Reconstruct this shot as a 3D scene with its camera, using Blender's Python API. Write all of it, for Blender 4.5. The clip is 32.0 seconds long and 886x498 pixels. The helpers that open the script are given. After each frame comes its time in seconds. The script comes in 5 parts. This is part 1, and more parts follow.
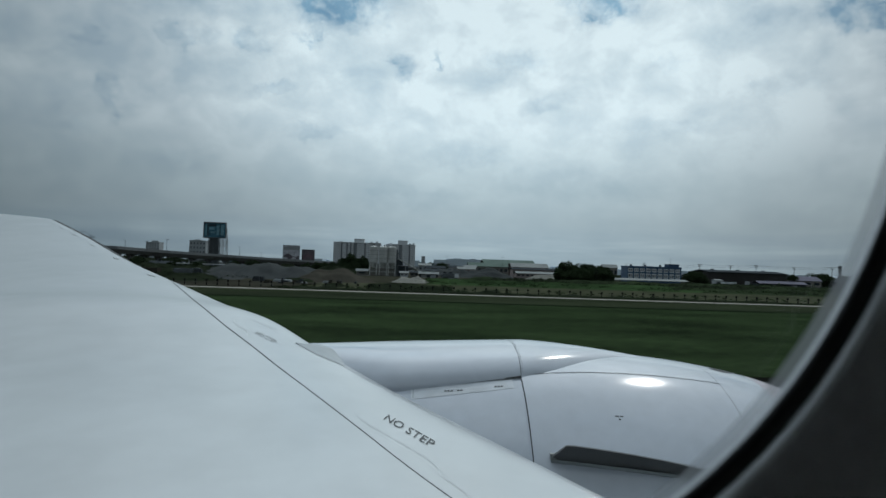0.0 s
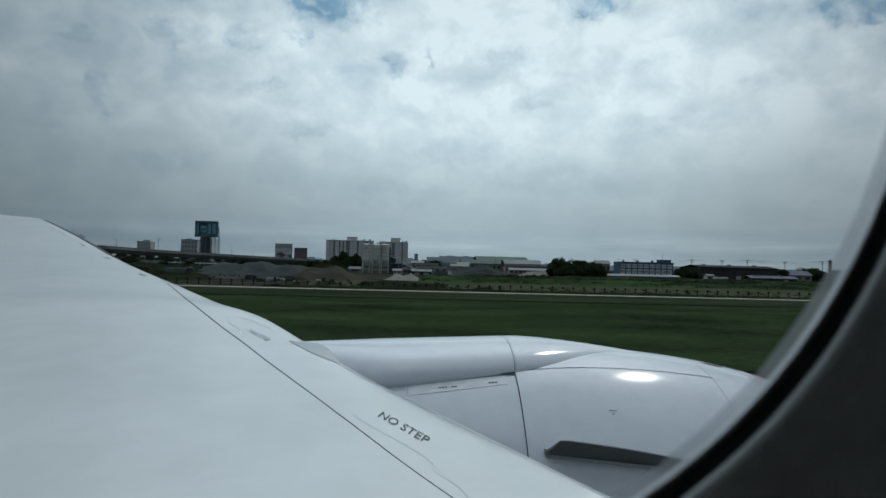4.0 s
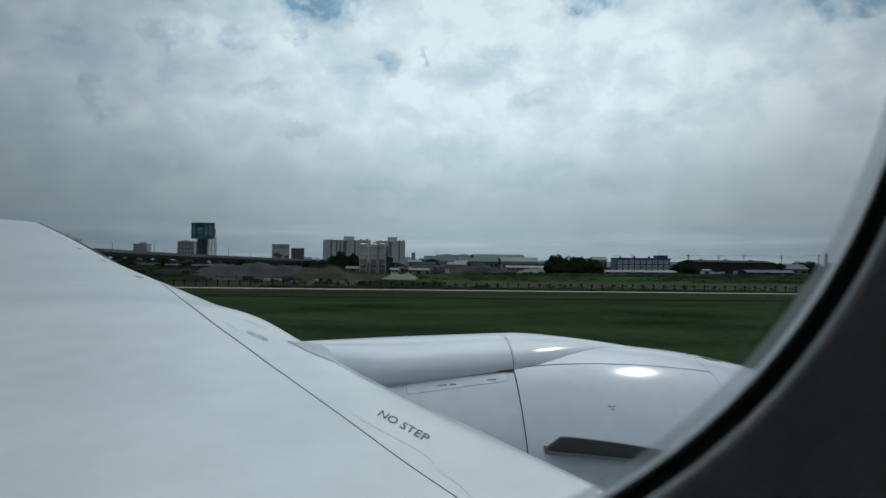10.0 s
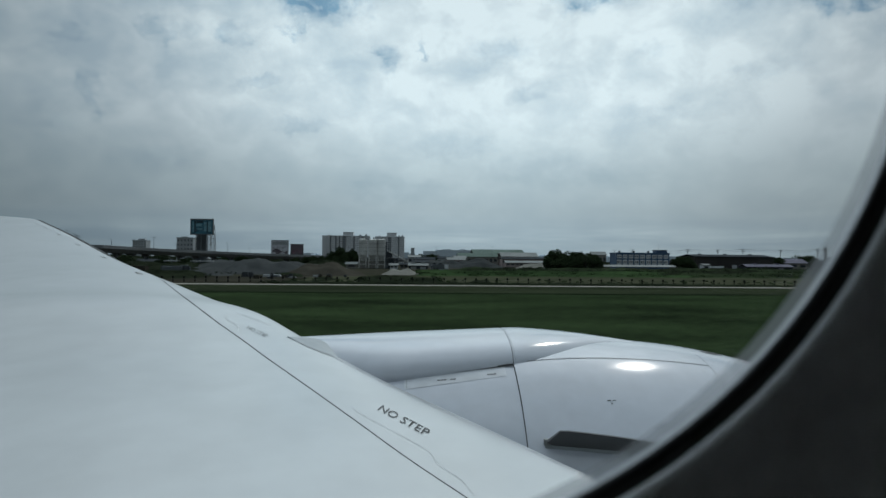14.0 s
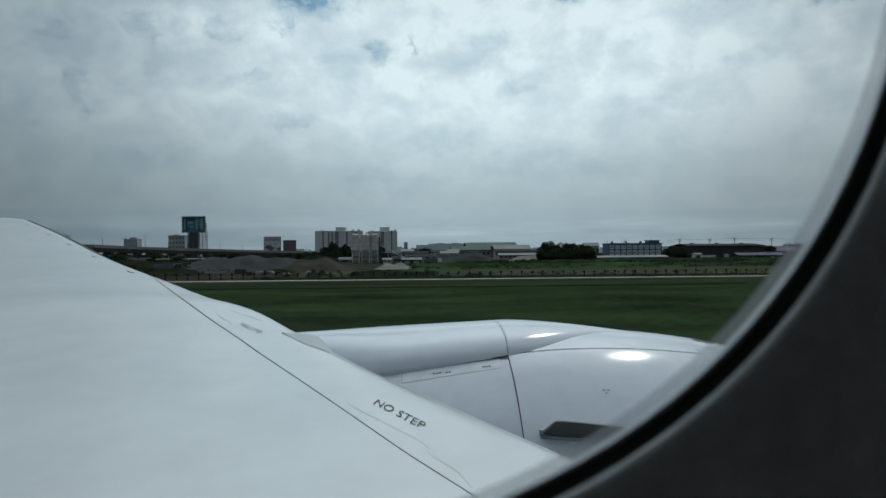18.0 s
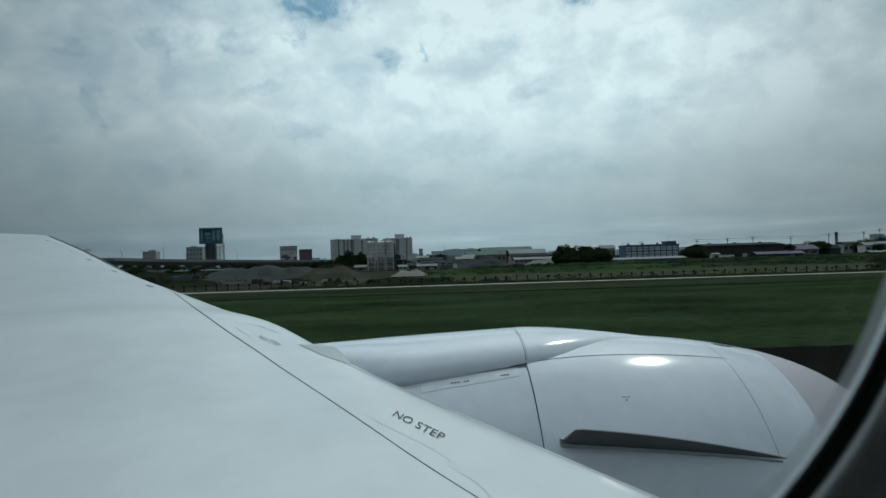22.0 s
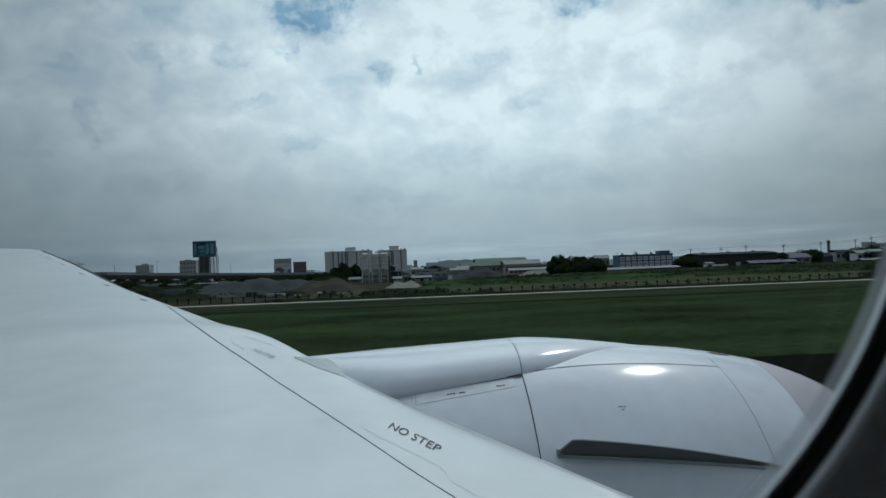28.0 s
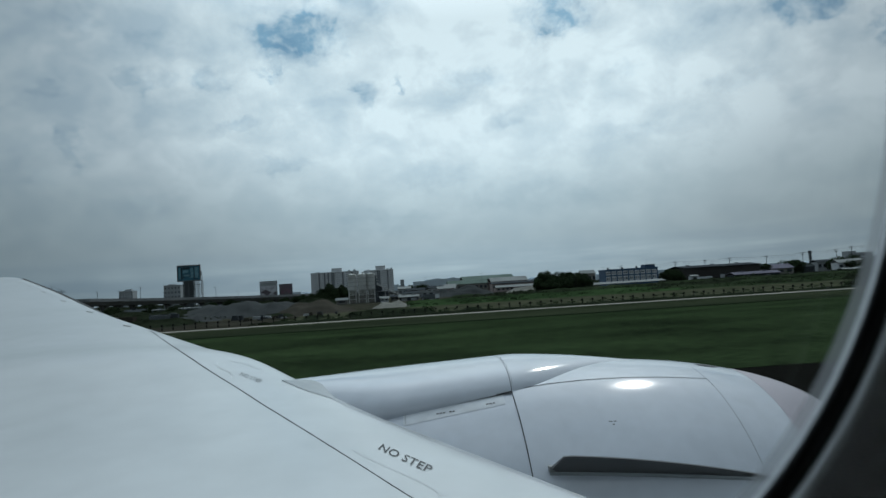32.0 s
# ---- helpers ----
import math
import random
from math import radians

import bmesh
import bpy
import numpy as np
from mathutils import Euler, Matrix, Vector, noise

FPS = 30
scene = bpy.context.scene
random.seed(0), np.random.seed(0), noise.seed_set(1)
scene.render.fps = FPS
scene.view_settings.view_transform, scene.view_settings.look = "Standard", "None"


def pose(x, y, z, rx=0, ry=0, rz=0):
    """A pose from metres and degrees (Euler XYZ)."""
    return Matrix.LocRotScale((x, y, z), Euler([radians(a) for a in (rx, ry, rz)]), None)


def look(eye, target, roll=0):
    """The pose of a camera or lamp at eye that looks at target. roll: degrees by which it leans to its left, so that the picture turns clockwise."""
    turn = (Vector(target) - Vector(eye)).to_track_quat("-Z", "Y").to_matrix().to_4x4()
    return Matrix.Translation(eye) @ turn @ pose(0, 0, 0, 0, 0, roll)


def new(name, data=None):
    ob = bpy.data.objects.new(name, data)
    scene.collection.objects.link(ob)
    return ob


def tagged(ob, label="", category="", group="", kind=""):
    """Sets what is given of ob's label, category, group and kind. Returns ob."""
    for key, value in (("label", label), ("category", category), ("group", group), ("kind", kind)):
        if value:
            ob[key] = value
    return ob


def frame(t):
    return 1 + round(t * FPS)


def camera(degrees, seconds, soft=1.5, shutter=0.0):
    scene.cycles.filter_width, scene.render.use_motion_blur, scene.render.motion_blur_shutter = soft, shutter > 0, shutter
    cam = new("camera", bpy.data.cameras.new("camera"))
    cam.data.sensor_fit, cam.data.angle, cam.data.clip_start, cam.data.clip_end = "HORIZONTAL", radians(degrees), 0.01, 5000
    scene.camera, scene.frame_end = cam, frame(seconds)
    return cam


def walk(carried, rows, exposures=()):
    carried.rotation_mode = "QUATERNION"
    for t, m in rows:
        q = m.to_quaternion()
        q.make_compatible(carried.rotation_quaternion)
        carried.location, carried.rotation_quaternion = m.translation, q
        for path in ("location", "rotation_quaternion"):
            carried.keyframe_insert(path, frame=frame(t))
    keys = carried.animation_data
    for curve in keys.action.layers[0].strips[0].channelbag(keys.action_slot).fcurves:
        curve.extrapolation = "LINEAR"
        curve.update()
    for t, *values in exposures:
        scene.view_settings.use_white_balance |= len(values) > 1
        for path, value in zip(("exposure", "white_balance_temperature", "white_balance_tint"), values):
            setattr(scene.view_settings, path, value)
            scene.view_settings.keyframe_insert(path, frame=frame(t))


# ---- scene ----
cam = camera(70.6, 32.0)
cam.data.dof.use_dof = True
cam.data.dof.focus_distance = 40.0
cam.data.dof.aperture_fstop = 14.0
PATH = [
    (0.0, 0.0045, 0.0001, 6.0139, -1.999, 1.680, -1.928),
    (0.5, 0.0037, 0.0001, 6.0130, -2.388, 1.474, -1.883),
    (1.0, 0.0030, 0.0001, 6.0121, -2.362, 1.480, -1.701),
    (1.5, 0.0029, 0.0001, 6.0117, -2.541, 1.428, -1.749),
    (2.0, 0.0028, 0.0001, 6.0113, -2.430, 1.390, -1.674),
    (2.5, 0.0024, 0.0000, 6.0104, -2.571, 1.264, -1.678),
    (4.5, 0.0006, 0.0000, 6.0068, -2.692, 1.523, -1.373),
    (5.0, 0.0001, 0.0000, 6.0059, -2.767, 1.596, -1.264),
    (5.5, 0.0007, 0.0000, 6.0064, -2.764, 1.679, -1.388),
    (6.0, 0.0012, -0.0000, 6.0069, -2.633, 1.619, -1.257),
    (6.5, 0.0007, 0.0001, 6.0064, -2.602, 1.713, -1.236),
    (7.0, 0.0002, 0.0000, 6.0058, -2.581, 1.743, -1.244),
    (7.5, 0.0003, -0.0000, 6.0058, -2.816, 1.544, -1.186),
    (8.0, 0.0004, 0.0001, 6.0059, -2.608, 1.682, -1.362),
    (8.5, 0.0004, -0.0000, 6.0041, -3.182, 1.255, -1.316),
    (9.0, 0.0004, 0.0000, 6.0023, -3.142, 1.148, -0.824),
    (9.5, 0.0001, -0.0000, 6.0026, -2.673, 1.479, -0.810),
    (10.0, -0.0003, -0.0001, 6.0030, -2.890, 1.313, -0.727),
    (10.5, -0.0001, 0.0000, 6.0027, -2.532, 1.679, -0.690),
    (11.0, 0.0001, 0.0000, 6.0024, -2.905, 1.384, -0.760),
    (11.5, 0.0004, -0.0000, 6.0023, -3.062, 1.083, -0.780),
    (12.0, 0.0007, 0.0000, 6.0023, -2.875, 1.259, -0.827),
    (12.5, 0.0004, -0.0000, 6.0011, -3.139, 1.066, -0.627),
    (13.0, 0.0000, -0.0000, 6.0000, -3.000, 1.000, -0.600),
    (13.5, -0.0009, 0.0000, 6.0000, -3.259, 0.544, -0.460),
    (14.0, -0.0018, 0.0000, 5.9999, -2.951, 0.887, -0.533),
    (14.5, -0.0014, 0.0000, 6.0015, -2.767, 0.979, -0.521),
    (16.5, -0.0008, 0.0000, 5.9998, -2.916, 0.845, -0.104),
    (17.0, -0.0019, 0.0001, 5.9974, -2.966, 0.690, -0.092),
    (17.5, -0.0013, -0.0001, 5.9967, -3.021, 0.660, 0.310),
    (18.0, -0.0006, -0.0001, 5.9961, -3.570, 0.306, 0.443),
    (18.5, -0.0038, -0.0001, 5.9946, -3.373, 0.462, 0.324),
    (19.0, -0.0070, -0.0001, 5.9930, -3.302, 0.569, 0.253),
    (19.5, -0.0058, -0.0000, 5.9937, -3.193, 0.514, 0.272),
    (20.0, 0.0027, -0.0000, 6.0225, -3.020, -0.521, 0.575),
    (20.5, -0.0011, -0.0001, 6.0298, -4.197, -1.969, 1.212),
    (21.0, -0.0021, -0.0000, 6.0293, -3.010, -0.668, 1.296),
    (21.5, -0.0010, -0.0000, 6.0331, -2.234, 0.788, 1.427),
    (22.0, -0.0021, 0.0002, 6.0316, -2.171, 0.863, 1.697),
    (22.5, -0.0014, -0.0001, 6.0310, -2.146, 0.649, 1.963),
    (23.0, -0.0007, 0.0000, 6.0304, -1.970, 1.069, 2.206),
    (23.5, -0.0015, 0.0000, 6.0292, -2.239, 1.043, 1.940),
    (24.0, -0.0023, -0.0000, 6.0282, -2.061, 1.251, 2.218),
    (24.5, -0.0030, -0.0000, 6.0273, -2.086, 1.698, 2.316),
    (25.0, -0.0037, -0.0000, 6.0264, -2.755, 1.918, 2.117),
    (25.5, -0.0036, -0.0000, 6.0254, -2.622, 1.984, 2.002),
    (26.0, -0.0036, -0.0001, 6.0244, -2.621, 1.940, 2.344),
    (26.5, -0.0039, -0.0000, 6.0250, -2.999, 1.947, 2.290),
    (28.5, -0.0030, 0.0002, 6.0257, -2.605, 1.818, 2.158),
    (29.0, -0.0038, 0.0002, 6.0255, -3.067, 1.729, 2.468),
    (29.5, -0.0028, 0.0002, 6.0232, -4.195, 1.843, 2.102),
    (30.0, -0.0015, 0.0002, 6.0222, -8.152, 0.543, 0.303),
    (30.5, 0.0027, 0.0002, 6.0258, -7.210, 0.756, 2.106),
    (31.0, -0.0035, 0.0002, 6.0160, -4.876, 3.441, 3.656),
    (31.5, -0.0029, 0.0002, 6.0211, -4.990, 3.302, 3.124),
    (32.0, -0.0040, 0.0002, 6.0236, -3.852, 3.528, 3.508),
]
BALANCE = [(0, -0.08, 6430, 10), (14.5, -0.08, 6480, 10), (18, -0.07, 6480, 9), (20, -0.07, 6400, 7), (21.5, -0.08, 6370, 4), (22.5, -0.08, 6350, 5), (24, -0.08, 6300, 8.5), (32, -0.09, 6300, 8.5)]
walk(cam, [(t, pose(x, y, z, 90 + p, r, w)) for t, x, y, z, w, p, r in PATH], BALANCE)

# ---------------------------------------------------------------- light
SUN = Vector((0.40, 0.555, 0.73)).normalized()
world = bpy.data.worlds.new("overcast_sky")
scene.world = world
world.use_nodes = True
wn, wl = world.node_tree.nodes, world.node_tree.links
wn.clear()


def wnode(kind, **settings):
    n = wn.new(kind)
    for k, v in settings.items():
        n.inputs[k].default_value = v
    return n


def wmath(op, a, b=None, clamp=False):
    n = wn.new("ShaderNodeMath")
    n.operation, n.use_clamp = op, clamp
    for i, v in enumerate((a, b)):
        if v is None:
            continue
        if isinstance(v, (int, float)):
            n.inputs[i].default_value = v
        else:
            wl.new(v, n.inputs[i])
    return n.outputs[0]


def wramp(fac, stops):
    n = wn.new("ShaderNodeValToRGB")
    el = n.color_ramp.elements
    while len(el) < len(stops):
        el.new(0.5)
    for e, (p, c) in zip(el, stops):
        e.position, e.color = p, (*c, 1)
    wl.new(fac, n.inputs[0])
    return n.outputs[0]


def wmix(kind, fac, a, b):
    n = wn.new("ShaderNodeMix")
    n.data_type, n.blend_type = "RGBA", kind
    for sock, v in ((n.inputs[0], fac), (n.inputs[6], a), (n.inputs[7], b)):
        if isinstance(v, (int, float)):
            sock.default_value = v
        else:
            wl.new(v, sock)
    return n.outputs[2]


sky = wn.new("ShaderNodeTexSky")
sky.sky_type, sky.sun_disc = "NISHITA", False
sky.sun_elevation, sky.sun_rotation = math.asin(SUN.z), math.atan2(SUN.x, SUN.y)
sky.air_density, sky.dust_density = 1.2, 3.0
tc = wn.new("ShaderNodeTexCoord")
sep = wn.new("ShaderNodeSeparateXYZ")
wl.new(tc.outputs["Generated"], sep.inputs[0])
up = wmath("MAXIMUM", sep.outputs[2], 0.0)
dep = wmath("ADD", up, 0.62)
com = wn.new("ShaderNodeCombineXYZ")
wl.new(wmath("DIVIDE", sep.outputs[0], dep), com.inputs[0])
wl.new(wmath("DIVIDE", sep.outputs[1], dep), com.inputs[1])


def cloud_noise(scale, detail, rough, distortion, shift):
    m = wn.new("ShaderNodeMapping")
    m.inputs[1].default_value = shift
    wl.new(com.outputs[0], m.inputs[0])
    n = wnode("ShaderNodeTexNoise", Scale=scale, Detail=detail, Roughness=rough, Distortion=distortion)
    wl.new(m.outputs[0], n.inputs[0])
    return n.outputs[0]


big = cloud_noise(2.6, 4.0, 0.5, 0.2, (3.1, 0.4, 0.0))
fine = cloud_noise(11.0, 9.0, 0.57, 0.22, (0.7, 5.2, 0.0))
mixed = wmath("ADD", wmath("MULTIPLY", big, 0.38), wmath("MULTIPLY", fine, 0.62))
puff = wramp(mixed, [(0.38, (0.74, 0.80, 0.85)), (0.45, (0.88, 0.91, 0.93)), (0.51, (1.01, 1.01, 1.01)), (0.57, (1.17, 1.15, 1.13))])
glow = wramp(up, [(0.0, (0.44, 0.56, 0.62)), (0.05, (0.45, 0.58, 0.65)), (0.13, (0.54, 0.675, 0.735)), (0.22, (0.725, 0.865, 0.925)), (0.40, (0.68, 0.81, 0.865)), (0.65, (1.5, 1.72, 1.82)), (1.0, (2.3, 2.60, 2.75))])
soften = wramp(up, [(0.02, (0.15, 0.15, 0.15)), (0.15, (0.42, 0.42, 0.42)), (0.28, (0.95, 0.95, 0.95))])
cloudy = wmix("MULTIPLY", soften, glow, puff)
# rents in the cloud: place across the cloud sheet, half-axes, turn, depth
BLUE_RENTS = [
    (-0.126, 0.905, 0.095, 0.066, 0.10, 1.0),
    (-0.164, 0.949, 0.014, 0.040, 0.39, 0.8),
    (-0.194, 0.963, 0.019, 0.015, 0.14, 0.6),
    (-0.040, 1.036, 0.028, 0.034, 0.06, 0.75),
    (0.014, 1.010, 0.010, 0.021, -0.41, 0.7),
    (0.251, 0.875, 0.072, 0.048, -0.11, 0.85),
    (0.573, 0.790, 0.078, 0.040, -0.29, 0.9),
    (0.693, 0.788, 0.032, 0.048, -0.36, 0.85),
    (-0.049, 0.878, 0.043, 0.049, 0.05, 0.5),
    (-0.278, 0.973, 0.038, 0.030, 0.20, 0.6),
    (-0.383, 0.944, 0.033, 0.029, 0.26, 0.55),
    (-0.341, 0.956, 0.028, 0.017, 0.23, 0.4),
    (-0.516, 1.039, 0.020, 0.070, 0.36, 0.5),
]
GREY_HOLLOWS = [
    (0.137, 1.004, 0.066, 0.029, -0.05, 0.42),
    (-0.260, 1.067, 0.056, 0.018, -0.12, 0.42),
    (-0.202, 1.176, 0.068, 0.024, 0.16, 0.40),
    (-0.482, 1.208, 0.100, 0.046, 0.35, 0.30),
    (0.093, 1.230, 0.128, 0.046, -0.01, 0.30),
    (0.210, 1.083, 0.054, 0.028, -0.35, 0.36),
    (0.433, 1.080, 0.090, 0.029, -0.22, 0.30),
    (0.468, 0.833, 0.046, 0.033, -0.24, 0.40),
    (0.369, 0.961, 0.041, 0.022, -0.52, 0.32),
    (-0.493, 0.923, 0.028, 0.022, 0.33, 0.42),
    (-0.049, 1.359, 0.140, 0.058, 0.08, 0.28),
    (0.557, 0.934, 0.068, 0.031, -0.63, 0.30),
    (-0.400, 0.827, 0.035, 0.041, 0.26, 0.45),
    (-0.327, 0.891, 0.044, 0.038, 0.22, 0.40),
    (0.304, 1.271, 0.215, 0.066, -0.14, 0.25),
    (-0.601, 1.066, 0.066, 0.044, 0.42, 0.25),
]


def wvec(op, a, b):
    n = wn.new("ShaderNodeVectorMath")
    n.operation = op
    for i, v in enumerate((a, b)):
        if isinstance(v, tuple):
            n.inputs[i].default_value = v
        else:
            wl.new(v, n.inputs[i])
    return n.outputs[0]


def ragged(vec, scale, reach):
    """Shift a place across the sheet by noise, so that edges fray."""
    n = wnode("ShaderNodeTexNoise", Scale=scale, Detail=4.0, Roughness=0.6)
    wl.new(vec, n.inputs[0])
    d = wvec("SUBTRACT", n.outputs["Color"], (0.5, 0.5, 0.5))
    return wvec("ADD", vec, wvec("MULTIPLY", d, (reach, reach, 0.0)))


frayed = ragged(ragged(com.outputs[0], 10.0, 0.05), 40.0, 0.06)
depth = None
for x, y, half_x, half_y, turn, deep in BLUE_RENTS + GREY_HOLLOWS:
    m = wn.new("ShaderNodeMapping")
    m.vector_type = "TEXTURE"
    m.inputs[1].default_value = (x, y, 0.0)
    m.inputs[2].default_value = (0.0, 0.0, turn)
    m.inputs[3].default_value = (half_x, half_y, 1.0)
    wl.new(frayed, m.inputs[0])
    g = wn.new("ShaderNodeTexGradient")
    g.gradient_type = "SPHERICAL"
    wl.new(m.outputs[0], g.inputs[0])
    one = wmath("MULTIPLY", wmath("MULTIPLY", g.outputs["Fac"], 1.9, clamp=True), deep)
    depth = one if depth is None else wmath("MAXIMUM", depth, one)
wisp = cloud_noise(26.0, 6.0, 0.6, 0.3, (2.2, 7.1, 0.0))
depth = wmath("MULTIPLY", depth, wmath("ADD", wmath("MULTIPLY", wisp, 2.6), -0.45), clamp=True)
cloudy = wmix("MIX", depth, cloudy, wmix("MULTIPLY", 1.0, cloudy, wramp(depth, [(0.0, (0.66, 0.73, 0.79)), (0.5, (0.56, 0.67, 0.76)), (1.0, (0.33, 0.50, 0.64))])))
# thin bright streaks of cloud low over the horizon
sm = wn.new("ShaderNodeMapping")
sm.inputs[3].default_value = (2.2, 2.2, 30.0)
wl.new(tc.outputs["Generated"], sm.inputs[0])
sn = wnode("ShaderNodeTexNoise", Scale=1.6, Detail=5.0, Roughness=0.55, Distortion=0.3)
wl.new(sm.outputs[0], sn.inputs[0])
low = wramp(up, [(0.0, (1, 1, 1)), (0.035, (1, 1, 1)), (0.075, (0, 0, 0))])
cloudy = wmix("MULTIPLY", low, cloudy, wramp(sn.outputs[0], [(0.38, (0.92, 0.97, 1.02)), (0.52, (1.05, 1.08, 1.10)), (0.66, (1.24, 1.24, 1.23))]))
toward = wn.new("ShaderNodeVectorMath")
toward.operation = "DOT_PRODUCT"
toward.inputs[1].default_value = Vector((0.1, 0.88, 0.46)).normalized()
wl.new(tc.outputs["Generated"], toward.inputs[0])
cloudy = wmix("MULTIPLY", 1.0, cloudy, wramp(toward.outputs["Value"], [(0.0, (0.19, 0.195, 0.20)), (0.42, (0.31, 0.32, 0.33)), (0.70, (0.355, 0.362, 0.37)), (0.80, (0.50, 0.505, 0.515)), (0.86, (0.62, 0.62, 0.63)), (0.955, (1.0, 1.0, 1.0))]))
bg_cloud = wnode("ShaderNodeBackground", Strength=1.0)
wl.new(cloudy, bg_cloud.inputs[0])
bg_sky = wnode("ShaderNodeBackground", Strength=0.06)
wl.new(sky.outputs[0], bg_sky.inputs[0])
both = wn.new("ShaderNodeMixShader")
both.inputs[0].default_value = 0.92
wl.new(bg_sky.outputs[0], both.inputs[1])
wl.new(bg_cloud.outputs[0], both.inputs[2])
wout = wn.new("ShaderNodeOutputWorld")
wl.new(both.outputs[0], wout.inputs[0])

sun = new("sun", bpy.data.lights.new("sun", "SUN"))
sun.data.energy, sun.data.angle, sun.data.color = 0.5, radians(1.5), (1.0, 0.97, 0.92)
sun.matrix_world = look(SUN * 50, (0, 0, 0))

# ---------------------------------------------------------------- materials


def material(name, base, rough=0.6, metal=0.0, vary=0.15, scale=4.0, fine=40.0, bump=0.0, tint=None, coat=0.0, island=0.0, spec=0.5, stretch=1.0):
    """Principled surface with two sizes of mottling, fine relief and, where asked, a piece-by-piece shade."""
    m = bpy.data.materials.new(name)
    m.use_nodes = True
    nt = m.node_tree
    b = nt.nodes["Principled BSDF"]
    tex = nt.nodes.new("ShaderNodeTexCoord")
    n1 = nt.nodes.new("ShaderNodeTexNoise")
    n1.inputs["Scale"].default_value, n1.inputs["Detail"].default_value = scale, 5
    n2 = nt.nodes.new("ShaderNodeTexNoise")
    n2.inputs["Scale"].default_value, n2.inputs["Detail"].default_value = fine, 6
    mp = nt.nodes.new("ShaderNodeMapping")
    mp.inputs["Scale"].default_value = (stretch, 1, 1)
    nt.links.new(tex.outputs["Object"], mp.inputs["Vector"])
    nt.links.new(mp.outputs[0], n1.inputs["Vector"])
    nt.links.new(mp.outputs[0], n2.inputs["Vector"])
    avg = nt.nodes.new("ShaderNodeMath")
    avg.operation = "MULTIPLY_ADD"
    nt.links.new(n2.outputs[0], avg.inputs[0])
    avg.inputs[1].default_value = 0.45
    half = nt.nodes.new("ShaderNodeMath")
    half.operation = "MULTIPLY"
    half.inputs[1].default_value = 0.55
    nt.links.new(n1.outputs[0], half.inputs[0])
    nt.links.new(half.outputs[0], avg.inputs[2])
    ramp = nt.nodes.new("ShaderNodeValToRGB")
    other = tint or tuple(c * (1 - vary) for c in base)
    ramp.color_ramp.elements[0].position, ramp.color_ramp.elements[1].position = 0.36, 0.64
    ramp.color_ramp.elements[0].color = (*other, 1)
    ramp.color_ramp.elements[1].color = (*[min(1, c * (1 + vary * 0.5)) for c in base], 1)
    nt.links.new(avg.outputs[0], ramp.inputs[0])
    out = ramp.outputs[0]
    if island:
        info = nt.nodes.new("ShaderNodeNewGeometry")
        lev = nt.nodes.new("ShaderNodeMapRange")
        lev.inputs[3].default_value, lev.inputs[4].default_value = 1 - island, 1 + island
        nt.links.new(info.outputs["Random Per Island"], lev.inputs[0])
        mul = nt.nodes.new("ShaderNodeVectorMath")
        mul.operation = "SCALE"
        nt.links.new(out, mul.inputs[0])
        nt.links.new(lev.outputs[0], mul.inputs["Scale"])
        out = mul.outputs[0]
    nt.links.new(out, b.inputs["Base Color"])
    rr = nt.nodes.new("ShaderNodeMapRange")
    rr.inputs[3].default_value, rr.inputs[4].default_value = max(0.02, rough * 0.88), min(1, rough * 1.12)
    nt.links.new(avg.outputs[0], rr.inputs[0])
    nt.links.new(rr.outputs[0], b.inputs["Roughness"])
    b.inputs["Metallic"].default_value = metal
    b.inputs["Specular IOR Level"].default_value = spec if rough < 0.75 else 0.0
    b.inputs["Coat Weight"].default_value = coat
    b.inputs["Coat Roughness"].default_value = 0.08
    if bump:
        bu = nt.nodes.new("ShaderNodeBump")
        bu.inputs["Strength"].default_value, bu.inputs["Distance"].default_value = bump, 0.02
        nt.links.new(avg.outputs[0], bu.inputs["Height"])
        nt.links.new(bu.outputs[0], b.inputs["Normal"])
    return m


WHITE = material("white_aircraft_paint", (0.535, 0.565, 0.58), 0.30, vary=0.12, scale=0.5, fine=2.4, coat=0.9, spec=0.9)
WHITE.node_tree.nodes["Principled BSDF"].inputs["Coat Roughness"].default_value = 0.22
GLOSS = material("glossy_white_cowl_paint", (0.59, 0.63, 0.695), 0.12, vary=0.08, scale=0.8, fine=6, spec=0.8, coat=0.35)
STRIP = material("grey_access_strip_paint", (0.67, 0.70, 0.735), 0.25, vary=0.14, scale=2.0, fine=9)
LIPMETAL = material("satin_inlet_metal", (0.44, 0.41, 0.45), 0.42, 0.5, vary=0.06, scale=1.5, fine=25)
GREYPAINT = material("grey_strake_paint", (0.26, 0.26, 0.26), 0.5, vary=0.12, scale=3, fine=30)
SEAL = material("dark_gap_sealant", (0.035, 0.038, 0.04), 0.7, vary=0.3, scale=3, fine=40)
INK = material("black_stencil_ink", (0.05, 0.055, 0.06), 0.6, vary=0.4, scale=20, fine=160)
WORNINK = material("worn_grey_stencil_ink", (0.30, 0.32, 0.33), 0.6, vary=0.5, scale=14, fine=90)
TABGREY = material("worn_grey_plate", (0.36, 0.36, 0.36), 0.5, vary=0.2, scale=9, fine=60)
RUBBER = material("black_window_gasket", (0.006, 0.006, 0.007), 0.55, vary=0.3, scale=30, fine=200)
RETAINER = material("grey_window_retainer", (0.42, 0.44, 0.45), 0.35, vary=0.1, scale=20, fine=120)
